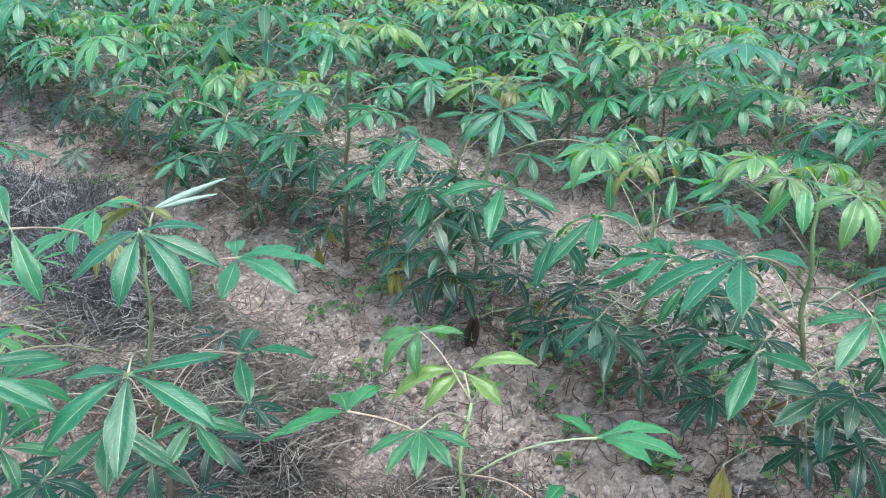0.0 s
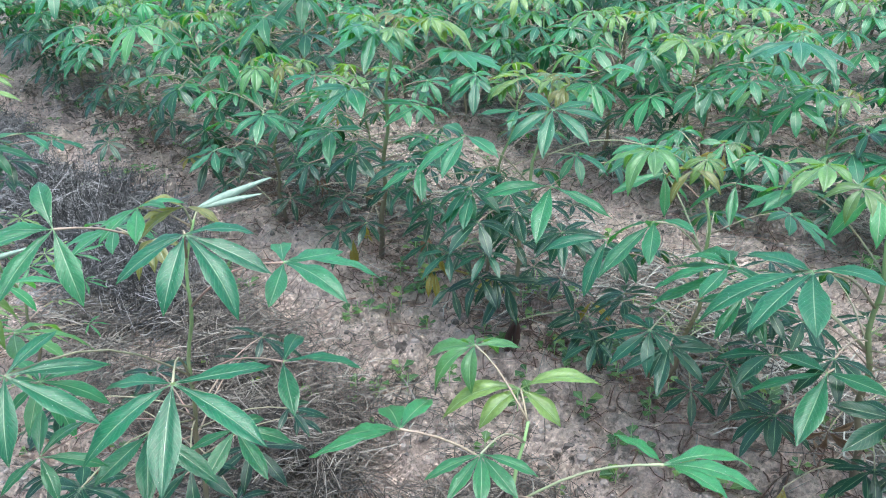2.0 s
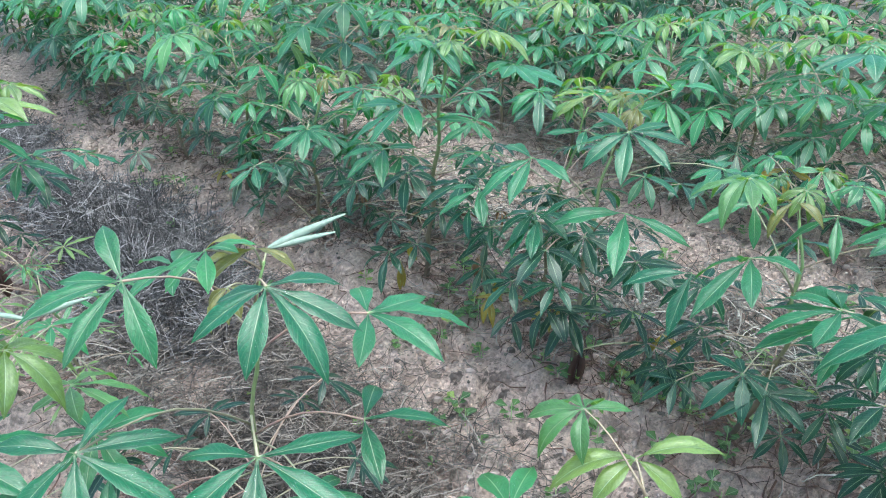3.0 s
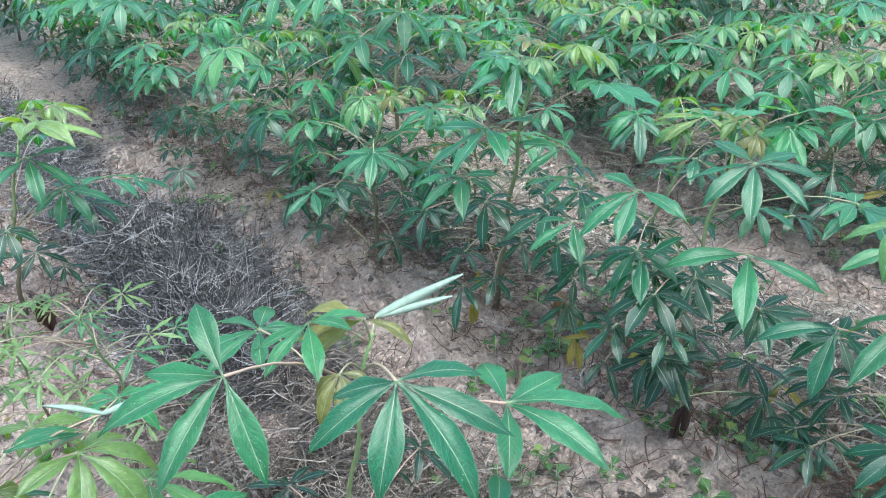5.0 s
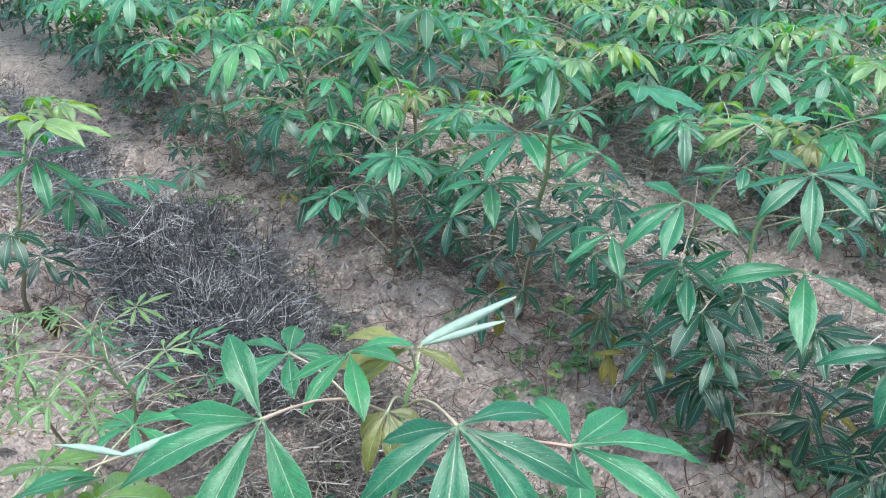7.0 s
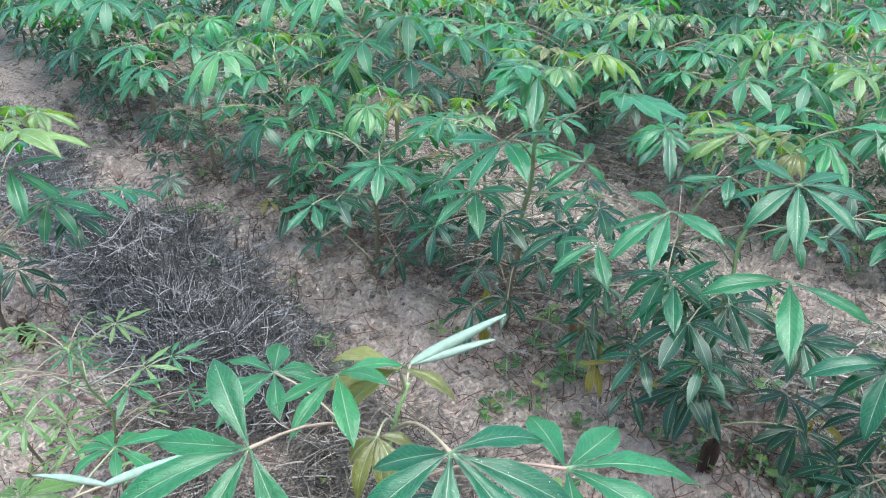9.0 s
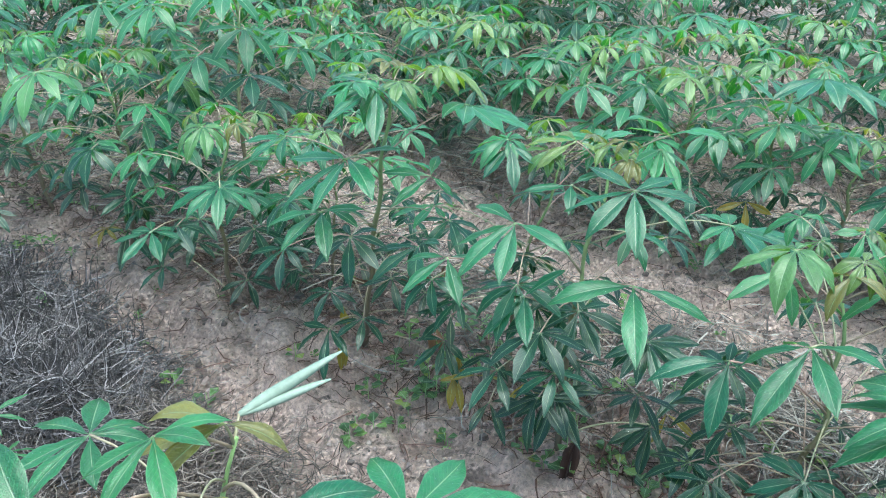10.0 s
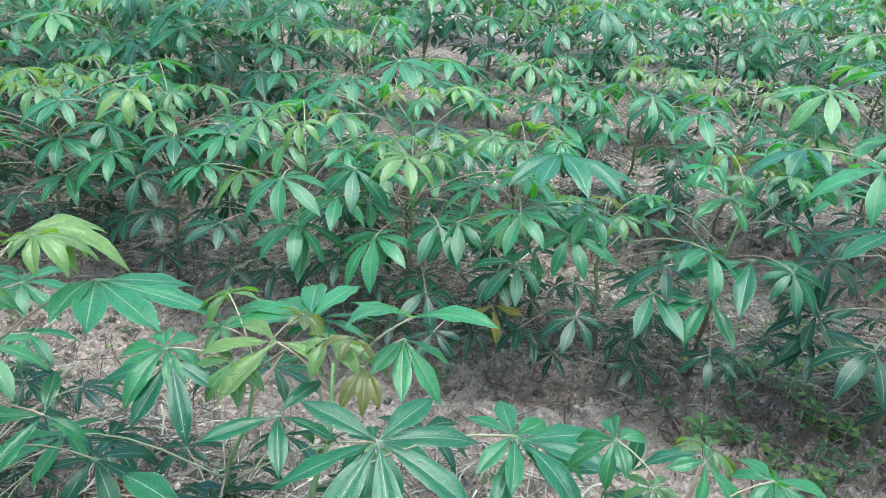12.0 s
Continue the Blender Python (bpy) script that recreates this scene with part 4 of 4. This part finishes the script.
def clods():
    rng = random.Random(31)
    verts, faces = [], []
    for _ in range(48000):
        x, y = rng.uniform(-3.4, 3.2), 0.9 + 4.6 * rng.random() ** 1.2
        if noise.noise((x * 2.2, y * 2.2, 5.5)) < rng.uniform(-0.35, 0.45):
            continue
        r = 0.003 + 0.012 * rng.random() ** 2.6
        z = soil_height(x, y)
        n = len(verts)
        sx, sy, sz = r * rng.uniform(0.7, 1.5), r * rng.uniform(0.7, 1.5), r * rng.uniform(0.35, 0.8)
        for k in range(5):
            a = 1.2566 * k + rng.uniform(-0.3, 0.3)
            verts.append((x + sx * math.cos(a), y + sy * math.sin(a), z - r * 0.4))
        for k in range(5):
            a = 1.2566 * k + rng.uniform(-0.4, 0.4)
            verts.append((x + 0.75 * sx * math.cos(a), y + 0.75 * sy * math.sin(a), z + sz * rng.uniform(0.35, 0.7)))
        verts.append((x, y, z + sz * 0.85))
        for k in range(5):
            m = (k + 1) % 5
            faces += [(n + k, n + m, n + 5 + m, n + 5 + k), (n + 5 + k, n + 5 + m, n + 10)]
    ob = new("soil_clods", mesh_of("soil_clods", verts, faces, [CLOD], smooth=False))
    tagged(ob, "loose crumbs and clods of wet sandy soil", "soil", kind="stuff")


clods()


def weeds():
    """Seedlings with a few small rounded leaves, in loose patches on the ridges."""
    rng = random.Random(41)
    verts, faces, uvs = [], [], []
    patches = [(-0.2, 2.78, 0.12, 16), (1.72, 2.6, 0.2, 45), (1.95, 2.75, 0.2, 35), (2.1, 2.3, 0.3, 40), (0.35, 2.3, 0.25, 24), (-0.3, 2.45, 0.2, 14), (-1.75, 3.5, 0.16, 14), (0.55, 1.75, 0.25, 16), (0.0, 2.0, 0.3, 10),
               (-0.75, 2.45, 0.3, 8), (1.1, 2.1, 0.4, 20), (-2.6, 4.8, 0.5, 30), (0.9, 2.7, 0.4, 24)]
    spots = [(px + rng.gauss(0, r), py + rng.gauss(0, r), 1.5) for px, py, r, n in patches for _ in range(n)]
    spots += [(rng.uniform(-3, 3), rng.uniform(0.9, 6), 0.8) for _ in range(260)]
    for x, y, big in spots:
        z = soil_height(x, y)
        tall = rng.uniform(0.012, 0.06) * big
        turn = rng.uniform(0, 6.28)
        for k in range(rng.randint(4, 8)):
            a = turn + 2.0 * k + rng.uniform(-0.3, 0.3)
            size = rng.uniform(0.012, 0.028) * big
            d, s = Vector((math.cos(a), math.sin(a), 0)), Vector((-math.sin(a), math.cos(a), 0))
            root = Vector((x, y, z + tall * (0.4 + 0.6 * k / 8)))
            n = len(verts)
            for along, wide, drop, uu in ((0, 0, 0, 0.5), (0.55, 0.42, 0.1, 1), (0.5, 0, -0.03, 0.5), (0.55, -0.42, 0.1, 0), (1.0, 0, -0.12, 0.5)):
                verts.append(tuple(root + d * (size * (along + 0.25)) + s * (size * wide) + Vector((0, 0, size * (0.3 * along + drop)))))
                uvs.append((uu, along))
            faces += [(n, n + 2, n + 1), (n + 2, n + 4, n + 1), (n, n + 3, n + 2), (n + 3, n + 4, n + 2)]
        n = len(verts)
        r = 0.0012
        for zz in (z - 0.01, z + tall):
            verts += [(x + r, y, zz), (x - r, y + r, zz), (x - r, y - r, zz)]
            uvs += [(0.5, 0.5)] * 3
        faces += [(n + k, n + (k + 1) % 3, n + 3 + (k + 1) % 3, n + 3 + k) for k in range(3)]
    ob = new("weeds", mesh_of("weeds", verts, faces, [WEED], uvs=uvs))
    tagged(ob, "tiny bright green weed seedlings on the soil", "weeds", kind="stuff")


weeds()


def far_crop():
    """The crop beyond the plants that can be told apart: crowns of leaf fans along the same rows."""
    rng = random.Random(51)
    verts, faces, uvs = [], [], []
    for row in range(-14, 30):
        p = 0.58 + 1.27 * row
        q = -26.0
        while q < 30:
            at = spot(p + rng.uniform(-0.1, 0.1), q)
            q += rng.uniform(0.55, 0.8)
            inside = -1.0 - 0.85 * max(at.y, 0) < at.x < 1.2 + 1.45 * max(0, at.y - 1.0) and at.y > 0.2 and (at - Vector((-0.2, 1, 0))).length < 8.5
            if inside or at.length < 2.6 or at.length > 27:
                continue
            for _ in range(11):
                ang, reach, h = rng.uniform(0, 6.28), rng.uniform(0.05, 0.3), rng.uniform(0.2, 0.8)
                hub = Vector((at.x + reach * math.cos(ang), at.y + reach * math.sin(ang), h))
                for k in range(5):
                    a = ang + (k - 2) * 0.75
                    size = rng.uniform(0.12, 0.17)
                    d, s = Vector((math.cos(a), math.sin(a), -0.15)), Vector((-math.sin(a), math.cos(a), 0))
                    n = len(verts)
                    verts += [tuple(hub), tuple(hub + d * (0.5 * size) + s * (0.13 * size)), tuple(hub + d * size - Vector((0, 0, 0.3 * size))), tuple(hub + d * (0.5 * size) - s * (0.13 * size))]
                    uvs += [(0.5, 0), (1, 0.5), (0.5, 1), (0, 0.5)]
                    faces.append((n, n + 1, n + 2, n + 3))
    ob = new("far_crop", mesh_of("far_crop", verts, faces, [FAR_LEAF], uvs=uvs))
    tagged(ob, "cassava field stretching away in green rows", "crop", kind="stuff")


far_crop()


def stump(x, y, tall, wide, seed, label):
    """A shrivelled, ridged stub standing in the soil."""
    rng = random.Random(seed)
    z0 = soil_height(x, y) - 0.035
    verts, faces = [], []
    rings, sides = 9, 22
    ridge = [(1.35 if k % 2 else 0.55) * rng.uniform(0.8, 1.15) for k in range(sides)]
    lean = Vector((rng.uniform(-0.12, 0.12), rng.uniform(-0.12, 0.12), 0))
    fray = [rng.uniform(0.66, 1.0) for _ in range(sides)]
    for i in range(rings + 1):
        f = i / rings
        r = wide * (0.62 + 0.5 * math.sin(math.pi * f ** 1.25)) * (1 - 0.45 * f ** 5)
        for k in range(sides):
            a = 2 * math.pi * k / sides + 0.25 * f
            rr = r * ridge[k] * rng.uniform(0.94, 1.06)
            top = tall * f * (1 - (1 - fray[k]) * f ** 3)
            verts.append((rr * math.cos(a) + lean.x * top, rr * math.sin(a) + lean.y * top, top))
    for i in range(rings):
        for k in range(sides):
            n = (k + 1) % sides
            faces.append((i * sides + k, i * sides + n, (i + 1) * sides + n, (i + 1) * sides + k))
    faces.append(tuple(rings * sides + k for k in range(sides)))
    ob = new("dead_stump", mesh_of("dead_stump", verts, faces, [WOOD], smooth=False))
    ob.location = (x, y, z0)
    return tagged(ob, label, "stump")


stump(0.092, 2.2, 0.16, 0.0165, 1, "dark brown shrivelled dead stub standing in wet soil")
stump(-1.94, 2.67, 0.16, 0.02, 2, "dark rotten stub of an old stem beside the grass heap")
stump(0.655, 2.02, 0.07, 0.008, 3, "short broken dry twig standing in the soil")
